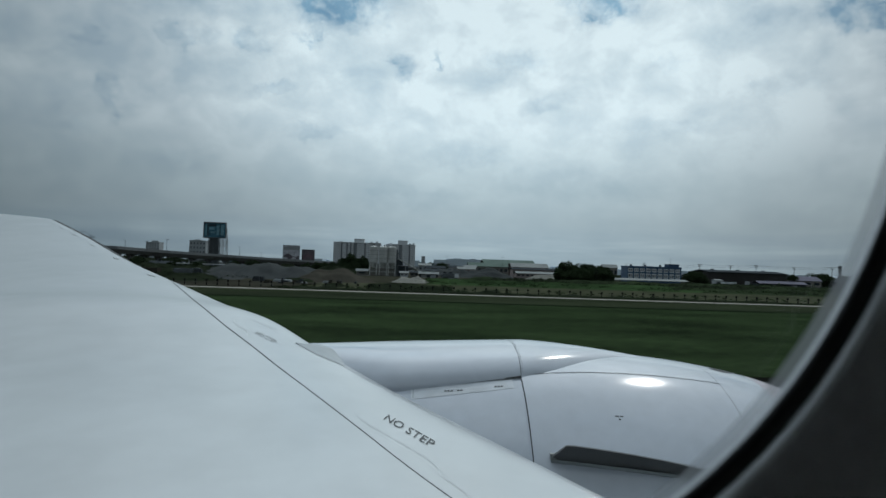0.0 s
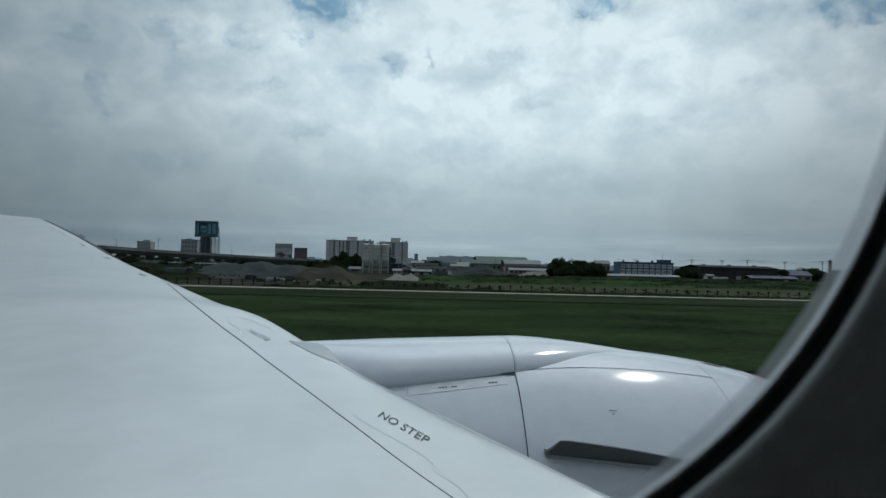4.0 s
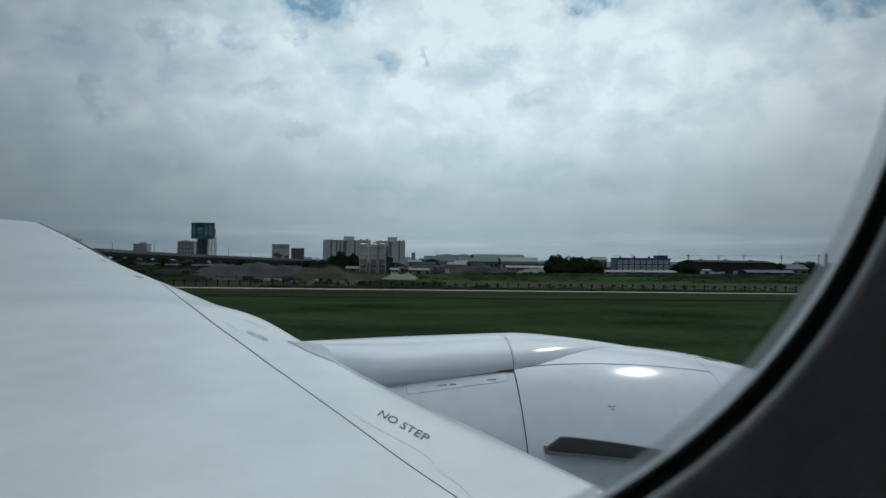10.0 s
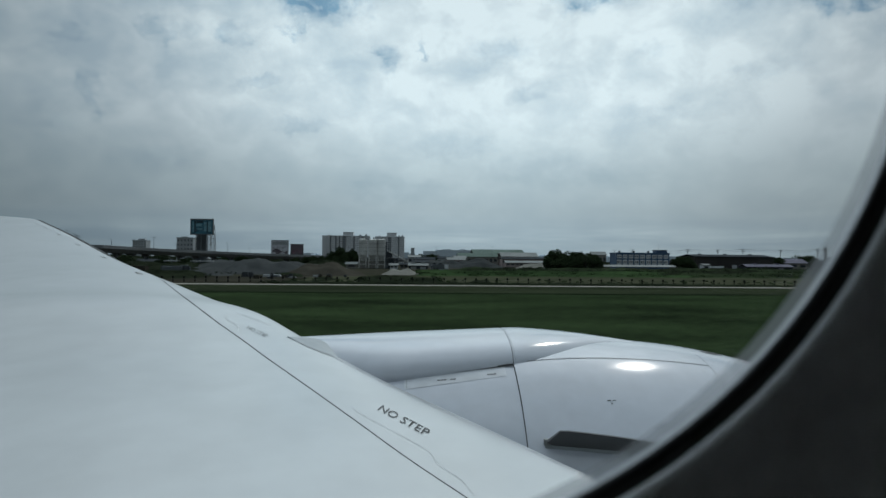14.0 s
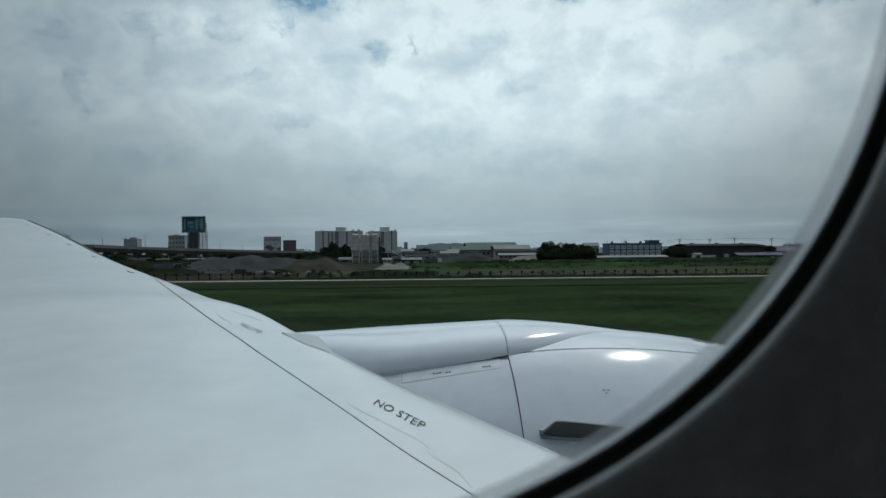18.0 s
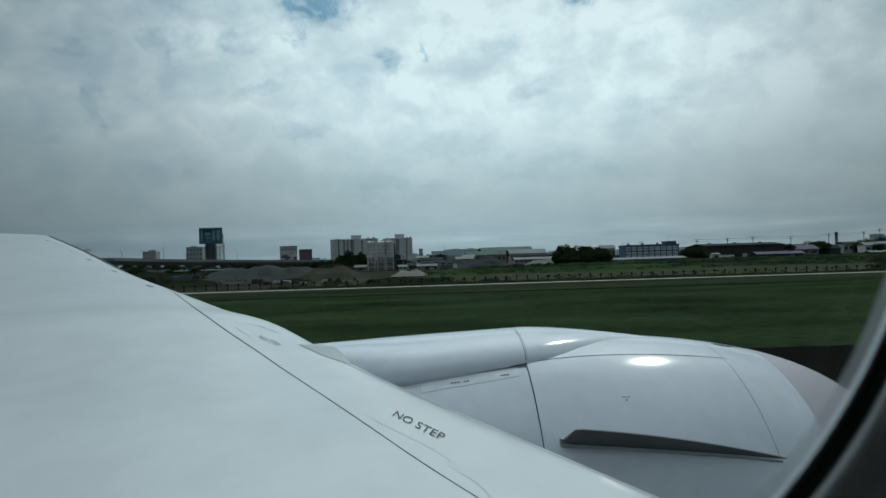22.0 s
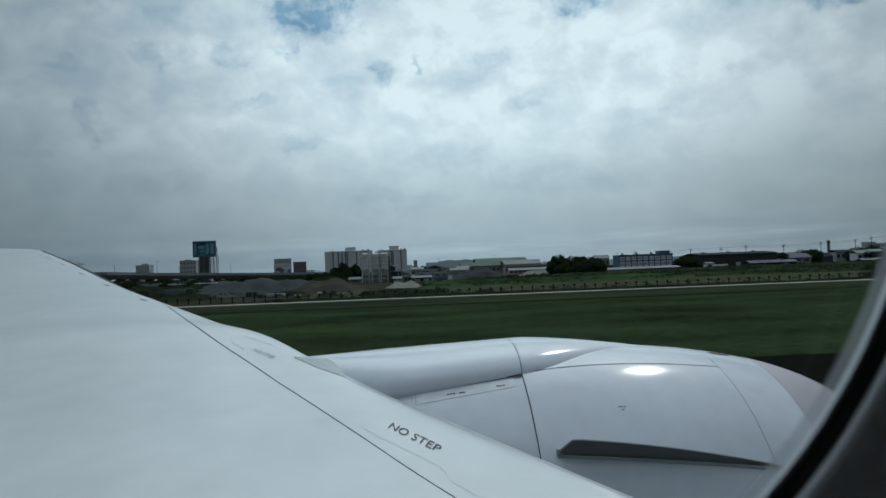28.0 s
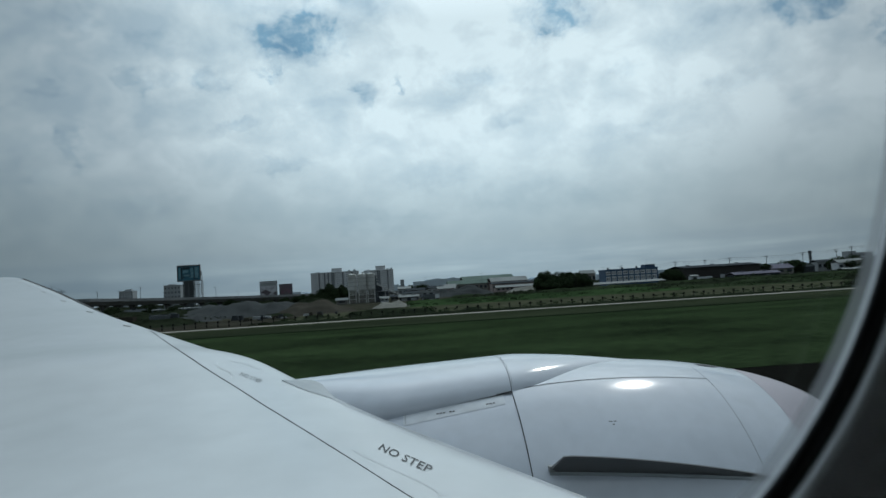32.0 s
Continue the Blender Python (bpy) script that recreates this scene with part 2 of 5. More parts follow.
BEZEL = material("satin_window_bezel", (0.80, 0.84, 0.86), 0.22, vary=0.1, scale=20, fine=160, bump=0.05)
SIDEWALL = material("cabin_sidewall_plastic", (0.64, 0.62, 0.59), 0.7, vary=0.08, scale=8, fine=300, bump=0.15)
LINING = material("grey_cabin_lining", (0.66, 0.65, 0.63), 0.8, vary=0.08, scale=2, fine=60)
GRASS = material("airfield_grass", (0.036, 0.058, 0.026), 0.95, vary=0.3, scale=0.10, fine=1.4, tint=(0.013, 0.020, 0.011), stretch=0.5)
VERGE = material("dry_verge_grass", (0.088, 0.092, 0.060), 0.95, vary=0.3, scale=0.12, fine=1.3, tint=(0.022, 0.029, 0.017))
DUSTY = material("dusty_site_ground", (0.050, 0.048, 0.038), 0.95, vary=0.35, scale=0.08, fine=0.7, tint=(0.022, 0.023, 0.017))
EARTH = material("bare_earth_and_scrub", (0.058, 0.055, 0.042), 0.95, vary=0.4, scale=0.05, fine=0.5, tint=(0.026, 0.030, 0.021))
ASPHALT = material("taxiway_asphalt", (0.0115, 0.0120, 0.0105), 0.9, vary=0.25, scale=0.2, fine=6)
CONCRETE = material("pale_concrete", (0.42, 0.40, 0.36), 0.85, vary=0.18, scale=0.2, fine=3)
VIADUCT = material("grey_viaduct_concrete", (0.25, 0.262, 0.27), 0.85, vary=0.2, scale=0.05, fine=0.6)
TOWERWALL = material("weathered_cream_render", (0.76, 0.78, 0.80), 0.85, vary=0.12, scale=0.05, fine=0.5)
TOWERGREY = material("grey_render_recess", (0.46, 0.49, 0.51), 0.8, vary=0.15, scale=0.1, fine=0.8)
GLASSDARK = material("dark_window_glass", (0.05, 0.06, 0.07), 0.2, vary=0.2, scale=0.3, fine=2)
SILO = material("pale_silo_steel", (0.64, 0.65, 0.63), 0.6, vary=0.22, scale=0.3, fine=2.0, tint=(0.42, 0.42, 0.40))
STEEL = material("dull_painted_steel", (0.12, 0.14, 0.15), 0.6, vary=0.2, scale=0.5, fine=4)
PALESTEEL = material("galvanised_steel", (0.38, 0.39, 0.39), 0.55, 0.2, vary=0.15, scale=0.5, fine=4)
SIGNBLUE = material("teal_poster", (0.06, 0.20, 0.27), 0.5, vary=0.5, scale=0.16, fine=0.5, tint=(0.02, 0.06, 0.085))
SIGNPALE = material("pale_poster", (0.60, 0.60, 0.64), 0.5, vary=0.5, scale=0.18, fine=0.6, tint=(0.36, 0.36, 0.41))
SIGNRED = material("red_poster", (0.20, 0.12, 0.15), 0.5, vary=0.4, scale=0.2, fine=0.8)
GREENROOF = material("faded_green_roof_sheet", (0.17, 0.225, 0.20), 0.8, vary=0.2, scale=0.06, fine=0.8)
PALEROOF = material("pale_roof_sheet", (0.33, 0.35, 0.345), 0.8, vary=0.2, scale=0.08, fine=0.9)
DARKROOF = material("dark_grey_roof_sheet", (0.070, 0.080, 0.088), 0.8, vary=0.2, scale=0.08, fine=0.9)
WALLCREAM = material("dusty_cream_wall", (0.29, 0.285, 0.26), 0.85, vary=0.2, scale=0.1, fine=1.0)
BLUEWALL = material("blue_painted_wall", (0.06, 0.12, 0.21), 0.6, vary=0.15, scale=0.1, fine=1.0)
WHITEWALL = material("white_painted_wall", (0.70, 0.73, 0.76), 0.7, vary=0.1, scale=0.1, fine=1.0)
GRAVEL = material("grey_gravel", (0.075, 0.082, 0.083), 0.95, vary=0.25, scale=0.12, fine=1.4, bump=0.5)
BROWNSOIL = material("brown_soil", (0.070, 0.066, 0.054), 0.95, vary=0.25, scale=0.12, fine=1.4, bump=0.5)
SAND = material("pale_sand", (0.25, 0.25, 0.225), 0.95, vary=0.15, scale=0.2, fine=1.8, bump=0.4)
LEAF = material("dark_tree_leaves", (0.036, 0.054, 0.028), 0.8, vary=0.3, scale=0.3, fine=2, island=0.45)
SCRUB = material("green_scrub_leaves", (0.045, 0.072, 0.032), 0.85, vary=0.3, scale=0.1, fine=1.5, island=0.4)
BARK = material("grey_brown_bark", (0.10, 0.08, 0.06), 0.9, vary=0.3, scale=1, fine=8)
POSTDARK = material("dark_fence_post", (0.03, 0.03, 0.03), 0.8, vary=0.3, scale=2, fine=20)
# distance haze put into the base colour as a pale blue
HAZETINT = material("painted_far_haze", (0.62, 0.71, 0.78), 0.9, vary=0.12, scale=0.02, fine=0.2)

# clear acrylic: nearly all light goes straight through, a little is mirrored
ACRYLIC = bpy.data.materials.new("clear_acrylic_pane")
ACRYLIC.use_nodes = True
an = ACRYLIC.node_tree
an.nodes.remove(an.nodes["Principled BSDF"])
a_t, a_g, a_m = an.nodes.new("ShaderNodeBsdfTransparent"), an.nodes.new("ShaderNodeBsdfGlossy"), an.nodes.new("ShaderNodeMixShader")
a_t.inputs[0].default_value = (0.97, 0.985, 0.985, 1)
a_g.inputs["Roughness"].default_value = 0.04
a_m.inputs[0].default_value = 0.015
an.links.new(a_t.outputs[0], a_m.inputs[1])
an.links.new(a_g.outputs[0], a_m.inputs[2])
an.links.new(a_m.outputs[0], an.nodes["Material Output"].inputs[0])

# frosted rim of the pane: daylight shines through it from behind
def frosted(name, shine, solidity):
    m = bpy.data.materials.new(name)
    m.use_nodes = True
    nt = m.node_tree
    nt.nodes.remove(nt.nodes["Principled BSDF"])
    dull, shone, clear = nt.nodes.new("ShaderNodeBsdfDiffuse"), nt.nodes.new("ShaderNodeBsdfTranslucent"), nt.nodes.new("ShaderNodeBsdfTransparent")
    body, whole = nt.nodes.new("ShaderNodeMixShader"), nt.nodes.new("ShaderNodeMixShader")
    dull.inputs[0].default_value = (0.5, 0.5, 0.5, 1)
    shone.inputs[0].default_value = (shine * 0.93, shine, shine * 1.07, 1)
    body.inputs[0].default_value, whole.inputs[0].default_value = 0.8, solidity
    nt.links.new(dull.outputs[0], body.inputs[1])
    nt.links.new(shone.outputs[0], body.inputs[2])
    nt.links.new(clear.outputs[0], whole.inputs[1])
    nt.links.new(body.outputs[0], whole.inputs[2])
    nt.links.new(whole.outputs[0], nt.nodes["Material Output"].inputs[0])
    return m


FROST = frosted("frosted_pane_edge", 0.56, 0.95)
FROSTTHIN = frosted("half_clear_pane_rim", 0.36, 0.5)

# ---------------------------------------------------------------- builders


def solid(name, verts, faces, mat, parent=None, label="", smooth=False):
    me = bpy.data.meshes.new(name)
    me.from_pydata([tuple(v) for v in verts], [], faces)
    me.materials.append(mat)
    if smooth:
        me.polygons.foreach_set("use_smooth", [True] * len(me.polygons))
    me.update()
    ob = new(name, me)
    if parent:
        ob.parent = parent
    if label:
        ob["label"] = label
    return ob


def part(name, bm, mat, parent=None, label="", smooth=False):
    bmesh.ops.recalc_face_normals(bm, faces=bm.faces)
    me = bpy.data.meshes.new(name)
    bm.to_mesh(me)
    bm.free()
    me.materials.append(mat)
    if smooth:
        me.polygons.foreach_set("use_smooth", [True] * len(me.polygons))
    ob = new(name, me)
    if parent:
        ob.parent = parent
    if label:
        ob["label"] = label
    return ob


def box(bm, x0, x1, y0, y1, z0, z1):
    v = [bm.verts.new((x, y, z)) for z in (z0, z1) for y in (y0, y1) for x in (x0, x1)]
    for f in ((0, 1, 3, 2), (4, 6, 7, 5), (0, 4, 5, 1), (1, 5, 7, 3), (3, 7, 6, 2), (2, 6, 4, 0)):
        bm.faces.new([v[i] for i in f])


def boxed(name, x0, x1, y0, y1, z0, z1, mat, parent=None, label=""):
    bm = bmesh.new()
    box(bm, x0, x1, y0, y1, z0, z1)
    return part(name, bm, mat, parent, label)


def bar(bm, a, b, r, n=6, r2=None):
    """A round bar from a to b, tapering to r2."""
    a, b = Vector(a), Vector(b)
    d = (b - a).normalized()
    side = d.orthogonal().normalized()
    other = d.cross(side)
    ring = []
    for p, q in ((a, r), (b, r if r2 is None else r2)):
        ring.append([bm.verts.new(p + (side * math.cos(k * math.tau / n) + other * math.sin(k * math.tau / n)) * q) for k in range(n)])
    for k in range(n):
        bm.faces.new((ring[0][k], ring[0][(k + 1) % n], ring[1][(k + 1) % n], ring[1][k]))
    bm.faces.new(ring[0][::-1])
    bm.faces.new(ring[1])


def grid(nu, nv, close=False):
    """Faces of a grid of nu x nv points."""
    f = []
    for i in range(nu - 1):
        for j in range(nv if close else nv - 1):
            k = (j + 1) % nv
            f.append((i * nv + j, i * nv + k, (i + 1) * nv + k, (i + 1) * nv + j))
    return f


def thing(name, x, y, z, label, category, group="", kind=""):
    e = new(name)
    e.location = (x, y, z)
    return tagged(e, label, category, group, kind)


# ---------------------------------------------------------------- ground
H = 6.0
tagged(solid("ground", [(-4500, -4500, -0.05), (4500, -4500, -0.05), (4500, 4500, -0.05), (-4500, 4500, -0.05)], [(0, 1, 2, 3)], EARTH), "flat bare earth with dark scrub reaching the horizon", "ground", kind="structure")
tagged(solid("taxiway", [(-900, -60, 0), (900, -60, 0), (900, 37.5, 0), (-900, 37.5, 0)], [(0, 1, 2, 3)], ASPHALT), "dark grey asphalt taxiway beside mown grass", "taxiway", kind="structure")


def strip(name, y0, y1, z, mat, x0=-900.0, x1=900.0, nx=180, ny=4, rough=0.0, edge=0.0):
    v = []
    for i in range(nx + 1):
        x = x0 + (x1 - x0) * i / nx
        for j in range(ny + 1):
            y = y0 + (y1 - y0) * j / ny
            w = noise.noise((x * 0.03, y * 0.05, z * 7))
            if j in (0, ny):
                y += edge * w
            v.append((x, y, z + rough * w))
    return solid(name, v, grid(nx + 1, ny + 1), mat)


DRYMOWN = material("dry_mown_grass", (0.040, 0.050, 0.029), 0.95, vary=0.3, scale=0.07, fine=0.7, tint=(0.021, 0.028, 0.017), stretch=0.25)
tagged(strip("grass", 37.5, 109, 0.03, GRASS, rough=0.02, edge=0.9, ny=12), "wide field of short dark green mown grass", "grass", kind="stuff")
tagged(strip("grass", 108.2, 136.2, 0.05, DRYMOWN, rough=0.01, edge=0.5, ny=4), "duller mown grass near the perimeter road", "grass", kind="stuff")
tagged(strip("grass", 106.8, 109.2, 0.09, material("dark_ditch_grass", (0.020, 0.030, 0.017), 0.95, vary=0.3, scale=0.05, fine=0.6), edge=0.7, ny=1), "thin dark strip of longer grass along a drain", "grass", kind="stuff")
tagged(strip("perimeter_road", 136.2, 140.2, 0.08, CONCRETE, edge=0.05, ny=1), "narrow pale concrete perimeter road behind the grass", "road", kind="structure")
tagged(strip("grass", 140.2, 215, 0.03, VERGE, x0=-30, x1=900, rough=0.05, edge=0.5, ny=8), "dry brownish green verge behind the perimeter road", "grass", kind="stuff")
tagged(strip("verge", 140.2, 190, 0.03, DUSTY, x0=-900, x1=-30.5, rough=0.05, edge=0.5, ny=8), "dusty brown ground at the building site's edge", "ground", kind="structure")

# ---------------------------------------------------------------- airliner
airliner = thing("airliner", 0, 0, 0, "white wide-body airliner with wing and engine seen from the cabin", "airplane")


def le_x(y):
    rake = max(0.0, y - 27.3)
    return -0.8 - 0.74 * (y - 7) - 0.55 * rake - 0.09 * rake * rake


def le_z(y):
    return H - 1.13 + 0.128 * (y - 7) - 0.1 * math.exp(-(((y - 15.5) / 4) ** 2)) + 0.085 * math.exp(-(((y - 8.5) / 0.85) ** 2)) - 0.06 / (1 + math.exp((y - 6.7) / 0.25))


def chord(y):
    if y < 8:
        return 11.5 - 0.52 * y
    return max(0.5, 7.34 - (y - 8) * 0.2636) if y < 27.3 else max(0.25, 2.25 - (y - 27.3) * 0.55)


def foil(q):
    return 1.4845 * math.sqrt(q) - 0.63 * q - 1.758 * q * q + 1.4215 * q**3 - 0.5075 * q**4


def on_wing(y, s, lift=0.0):
    """The point of the wing's upper skin at span y, s metres behind the leading edge."""
    c = chord(y)
    return Vector((le_x(y) - s, y, le_z(y) + 0.08 * c * foil(min(1, max(0, s / c))) + lift))


GAP_Y = (0.0, 2.6, 3.4, 3.77, 4.06, 4.43, 4.82, 5.32, 5.9, 6.58, 7.29, 7.72, 8.18, 8.49, 8.73, 9.15, 9.71, 10.36, 10.7, 11.2, 12.8)
GAP_S = (2.0, 1.64, 1.542, 1.51, 1.472, 1.412, 1.354, 1.281, 1.203, 1.132, 1.095, 1.073, 1.051, 1.021, 0.972, 0.856, 0.699, 0.561, 0.495, 0.385, 0.04)


def slat_line(y):
    """Distance of the slat gap behind the leading edge, smoothed between stations."""
    return float(sum(np.interp(y + d, GAP_Y, GAP_S) for d in (-0.1, -0.05, 0.0, 0.05, 0.1)) / 5)


ROOT, TIP, SLAT_END = 0.22, 30.2, 12.6
NY = 150
span = [ROOT + (TIP - ROOT) * (i / NY) ** 1.35 for i in range(NY + 1)]

# main skin, from the slat gap round the trailing edge to the lower surface
v, n_top, n_low = [], 44, 26
for y in span:
    c = chord(y)
    s0 = slat_line(y) + 0.006 + 0.006 * min(1, max(0, (y - 4) / 4)) if y < SLAT_END else 0.0
    for j in range(n_top + 1):
        f = j / n_top
        s = s0 + (c - s0) * (f * f * (1.6 - 0.6 * f) if y >= SLAT_END else f**1.3)
        v.append(on_wing(y, s))
    for j in range(1, n_low + 1):
        q = 1 - j / n_low
        q = q * q
        v.append((le_x(y) - q * c, y, le_z(y) - 0.11 * c * foil(q)))
wing = solid("wing", v, grid(len(span), n_top + n_low + 1), WHITE, airliner, "long swept white wing with faint grey streaks", smooth=True)

# slat between the gap and the nose
v, inner = [], [y for y in span if y < SLAT_END + 0.05]
for y in inner:
    for j in range(25):
        f = (1 - j / 24) ** 2
        v.append(on_wing(y, max(0.0, slat_line(y) - 0.006 - 0.006 * min(1, max(0, (y - 4) / 4))) * f))
    for j in range(1, 9):
        v.append((le_x(y) - 0.6 * (j / 8) ** 2, y, le_z(y) - 0.11 * chord(y) * foil((j / 8) ** 2 * 0.6 / chord(y))))
solid("leading_edge_slat", v, grid(len(inner), 33), WHITE, wing, smooth=True)

# dark seal in the gap
v = []
for y in inner:
    v += [on_wing(y, max(0, slat_line(y) - 0.02), -0.004), on_wing(y, slat_line(y) + 0.02, -0.004)]
solid("gap_seal", v, grid(len(inner), 2), SEAL, wing, "thin black sealed gap")

# dark strip along the outboard nose
v, outer = [], [y for y in span if 14.0 < y < 27.4]
for y in outer:
    w = 0.08 * min(1, (y - 14) / 3)
    for dx, dz in ((0.0, 0.006), (0.03 + 1.3 * w, 0.012), (0.015, -0.10)):
        v.append((le_x(y) + dx, y, le_z(y) + dz))
solid("nose_strip", v, grid(len(outer), 3), SEAL, wing, "dark strip along the outboard leading edge")

for y, s in ((23.8, 0.56), (22.1, 0.54), (19.9, 0.51), (17.5, 0.47), (15.05, 0.45), (12.2, 0.52)):
    vv = []
    for dy, ds in ((-0.09, -0.05), (0.09, -0.05), (0.09, 0.05), (-0.09, 0.05)):
        vv += [on_wing(y + dy, s + ds, 0.001), on_wing(y + dy * 0.9, s + ds * 0.85, 0.012)]
    solid("access_plate", vv, [(0, 2, 3, 1), (2, 4, 5, 3), (4, 6, 7, 5), (6, 0, 1, 7), (1, 3, 5, 7)], TABGREY, wing, "small grey fastener plate")


def stencil(text, y0, s0, along, rise, name, ink=INK):
    """Lettering laid on the wing's skin: along and rise are (span, chord) steps of a line's length and a letter's height."""
    cu = bpy.data.curves.new(name, "FONT")
    cu.body, cu.size, cu.resolution_u = text, 1.0, 3
    tmp = new(name + "_outline", cu)
    bpy.context.view_layer.update()
    me = bpy.data.meshes.new_from_object(tmp.evaluated_get(bpy.context.evaluated_depsgraph_get()))
    bpy.data.objects.remove(tmp)
    wide = max(p.co.x for p in me.vertices)
    tall = max(p.co.y for p in me.vertices)
    for p in me.vertices:
        a, b = p.co.x / wide, p.co.y / tall
        p.co = on_wing(y0 + along[0] * a + rise[0] * b, s0 + along[1] * a + rise[1] * b, 0.004)
    me.materials.append(ink)
    ob = new(name, me)
    ob.parent = wing
    ob["label"] = "black stencilled words NO STEP"


stencil("NO STEP", 4.87, 1.03, (-0.53, 0.02), (0.14, -0.14), "no_step_marking")
stencil("NO STEP", 7.36, 0.83, (-0.34, -0.06), (0.15, -0.10), "no_step_marking", WORNINK)


def trace(name, spots, wide, mat, label, lift=0.0025):
    """A thin line on the upper skin through (span, chord) spots, eased between them."""
    v, n = [], 10
    pts = [spots[0]] + list(spots) + [spots[-1]]
    for i in range(1, len(pts) - 2):
        p0, p1, p2, p3 = (Vector(p) for p in pts[i - 1:i + 3])
        for k in range(n):
            t = k / n
            q = 0.5 * (2 * p1 + (p2 - p0) * t + (2 * p0 - 5 * p1 + 4 * p2 - p3) * t * t + (3 * p1 - p0 - 3 * p2 + p3) * t**3)
            v += [on_wing(q.x, q.y, lift), on_wing(q.x - wide * 0.5, q.y + wide, lift)]
    return solid(name, v, grid(len(v) // 2, 2), mat, wing, label)


FAIRING = material("light_grey_fairing", (0.43, 0.47, 0.49), 0.4, vary=0.08, scale=5, fine=40)
FAINT = material("faint_grey_sealant", (0.63, 0.65, 0.66), 0.5, vary=0.2, scale=5, fine=40)
trace("panel_outline", [(7.7, 0.38), (8.02, 0.55), (7.95, 0.78), (7.7, 0.9), (7.45, 0.88), (7.2, 0.99)], 0.012, FAINT, "faint grey outline of a rounded panel")
trace("sealant_trace", [(4.85, 1.22), (4.7, 1.25), (4.2, 1.24), (4.0, 1.27), (3.93, 1.31), (3.84, 1.36), (3.65, 1.38), (3.45, 1.47)], 0.005, FAINT, "faint wandering grey sealant line")
trace("nose_line", [(7.0, 0.232), (6.4, 0.247), (5.8, 0.257), (5.0, 0.272), (4.3, 0.282), (3.6, 0.287), (3.0, 0.292)], 0.007, FAIRING, "faint line along the slat nose")
# sun highlight on the slat nose, painted as a thin paler line
EDGEGLINT = material("painted_edge_highlight", (0.86, 0.88, 0.90), 0.2, vary=0.04, scale=3, fine=20, coat=0.5)
trace("erosion_strip", [(7.0, 0.20), (6.4, 0.215), (5.8, 0.225), (5.0, 0.24), (4.3, 0.25), (3.6, 0.255), (3.0, 0.26), (2.4, 0.265)], 0.02, EDGEGLINT, "bright white erosion strip along the slat nose")

# grey crescent fairing on the slat beside the pylon
outer_edge = [(-1.395, 7.22, -0.905), (-1.09, 7.20, -0.918), (-0.935, 7.12, -0.966), (-0.85, 7.0, -1.015), (-0.79, 6.84, -1.062)]
inner_edge = [on_wing(y, s, 0.004) - Vector((0, 0, H)) for y, s in ((7.22, 0.43), (7.04, 0.41), (6.86, 0.385), (6.73, 0.30), (6.65, 0.225))]


def eased(pts, f):
    pts = [Vector(p) for p in pts]
    f = min(0.9999, max(0.0, f)) * (len(pts) - 1)
    i, t = int(f), f - int(f)
    p0, p1, p2, p3 = pts[max(0, i - 1)], pts[i], pts[i + 1], pts[min(len(pts) - 1, i + 2)]
    return 0.5 * (2 * p1 + (p2 - p0) * t + (2 * p0 - 5 * p1 + 4 * p2 - p3) * t * t + (3 * p1 - p0 - 3 * p2 + p3) * t**3)


v = []
for k in range(33):
    a, c = eased(outer_edge, k / 32), eased(inner_edge, k / 32)
    for q in (c, c.lerp(a, 0.5) + Vector((0, 0, 0.006)), a, a - Vector((0, -0.004, 0.012)), c.lerp(a, 0.5) - Vector((0, 0, 0.03))):
        v.append(q + Vector((0, 0, H)))
solid("slat_end_fairing", v, grid(33, 5, True), FAIRING, wing, "light grey crescent fairing beside the pylon", smooth=False)

# ---- engine
AX_Y, AX_Z = 6.8, H - 2.9
engine = new("engine")
FAR = 1.1
engine.location = (0, AX_Y * FAR, H - 2.9 * FAR)
engine.scale = (FAR, FAR, FAR)
engine.parent = airliner
engine["label"] = "large white turbofan nacelle with a metal inlet lip"


NOSE = 4.66


def nac_r(x):
    if x >= 1.0:
        return 1.12 + 0.935 * math.sqrt(max(0, 1 - ((x - 1) / (NOSE - 1)) ** 2.5))
    return 2.055 - 0.092 * (1 - x)


def barrel(name, xs, mat, label="", drop=0.0, n=128):
    v = []
    for x in xs:
        r = nac_r(x) - drop
        for k in range(n):
            a = k * math.tau / n
            v.append((x, -r * math.cos(a), r * math.sin(a)))
    return solid(name, v, grid(len(xs), n, True), mat, engine, label, smooth=True)


def steps(a, b, n):
    return [a + (b - a) * i / n for i in range(n + 1)]


barrel("reverser_cowl", steps(-2.6, 0.993, 22), GLOSS, "glossy white thrust reverser cowl", drop=0.012)
barrel("fan_cowl", steps(1.0, 3.012, 20), GLOSS, "glossy white fan cowl")
barrel("inlet_cowl", steps(3.017, 3.56, 8), GLOSS)
barrel("cowl_gap", steps(0.9, 3.06, 6), SEAL, "dark gap between cowls", drop=0.02)
v, prof = [], []
for k in range(15):
    a = k / 14 * math.pi * 0.5
    x = 3.563 + (NOSE - 3.563) * math.sin(a)
    prof.append((x, nac_r(min(x, NOSE - 0.0001))))
for k in range(1, 9):
    a = k / 8 * math.pi * 0.5
    prof.append((NOSE - 0.5 * (1 - math.cos(a)), 1.12 - 0.1 * math.sin(a)))
prof += [(3.6, 1.5), (3.2, 1.55)]
n = 128
for x, r in prof:
    for k in range(n):
        a = k * math.tau / n
        v.append((x, -r * math.cos(a), r * math.sin(a)))
solid("inlet_lip", v, grid(len(prof), n, True), LIPMETAL, engine, "satin bare-metal inlet lip", smooth=True)
bm = bmesh.new()
bar(bm, (3.1, 0, 0), (3.2, 0, 0), 1.56, 48)
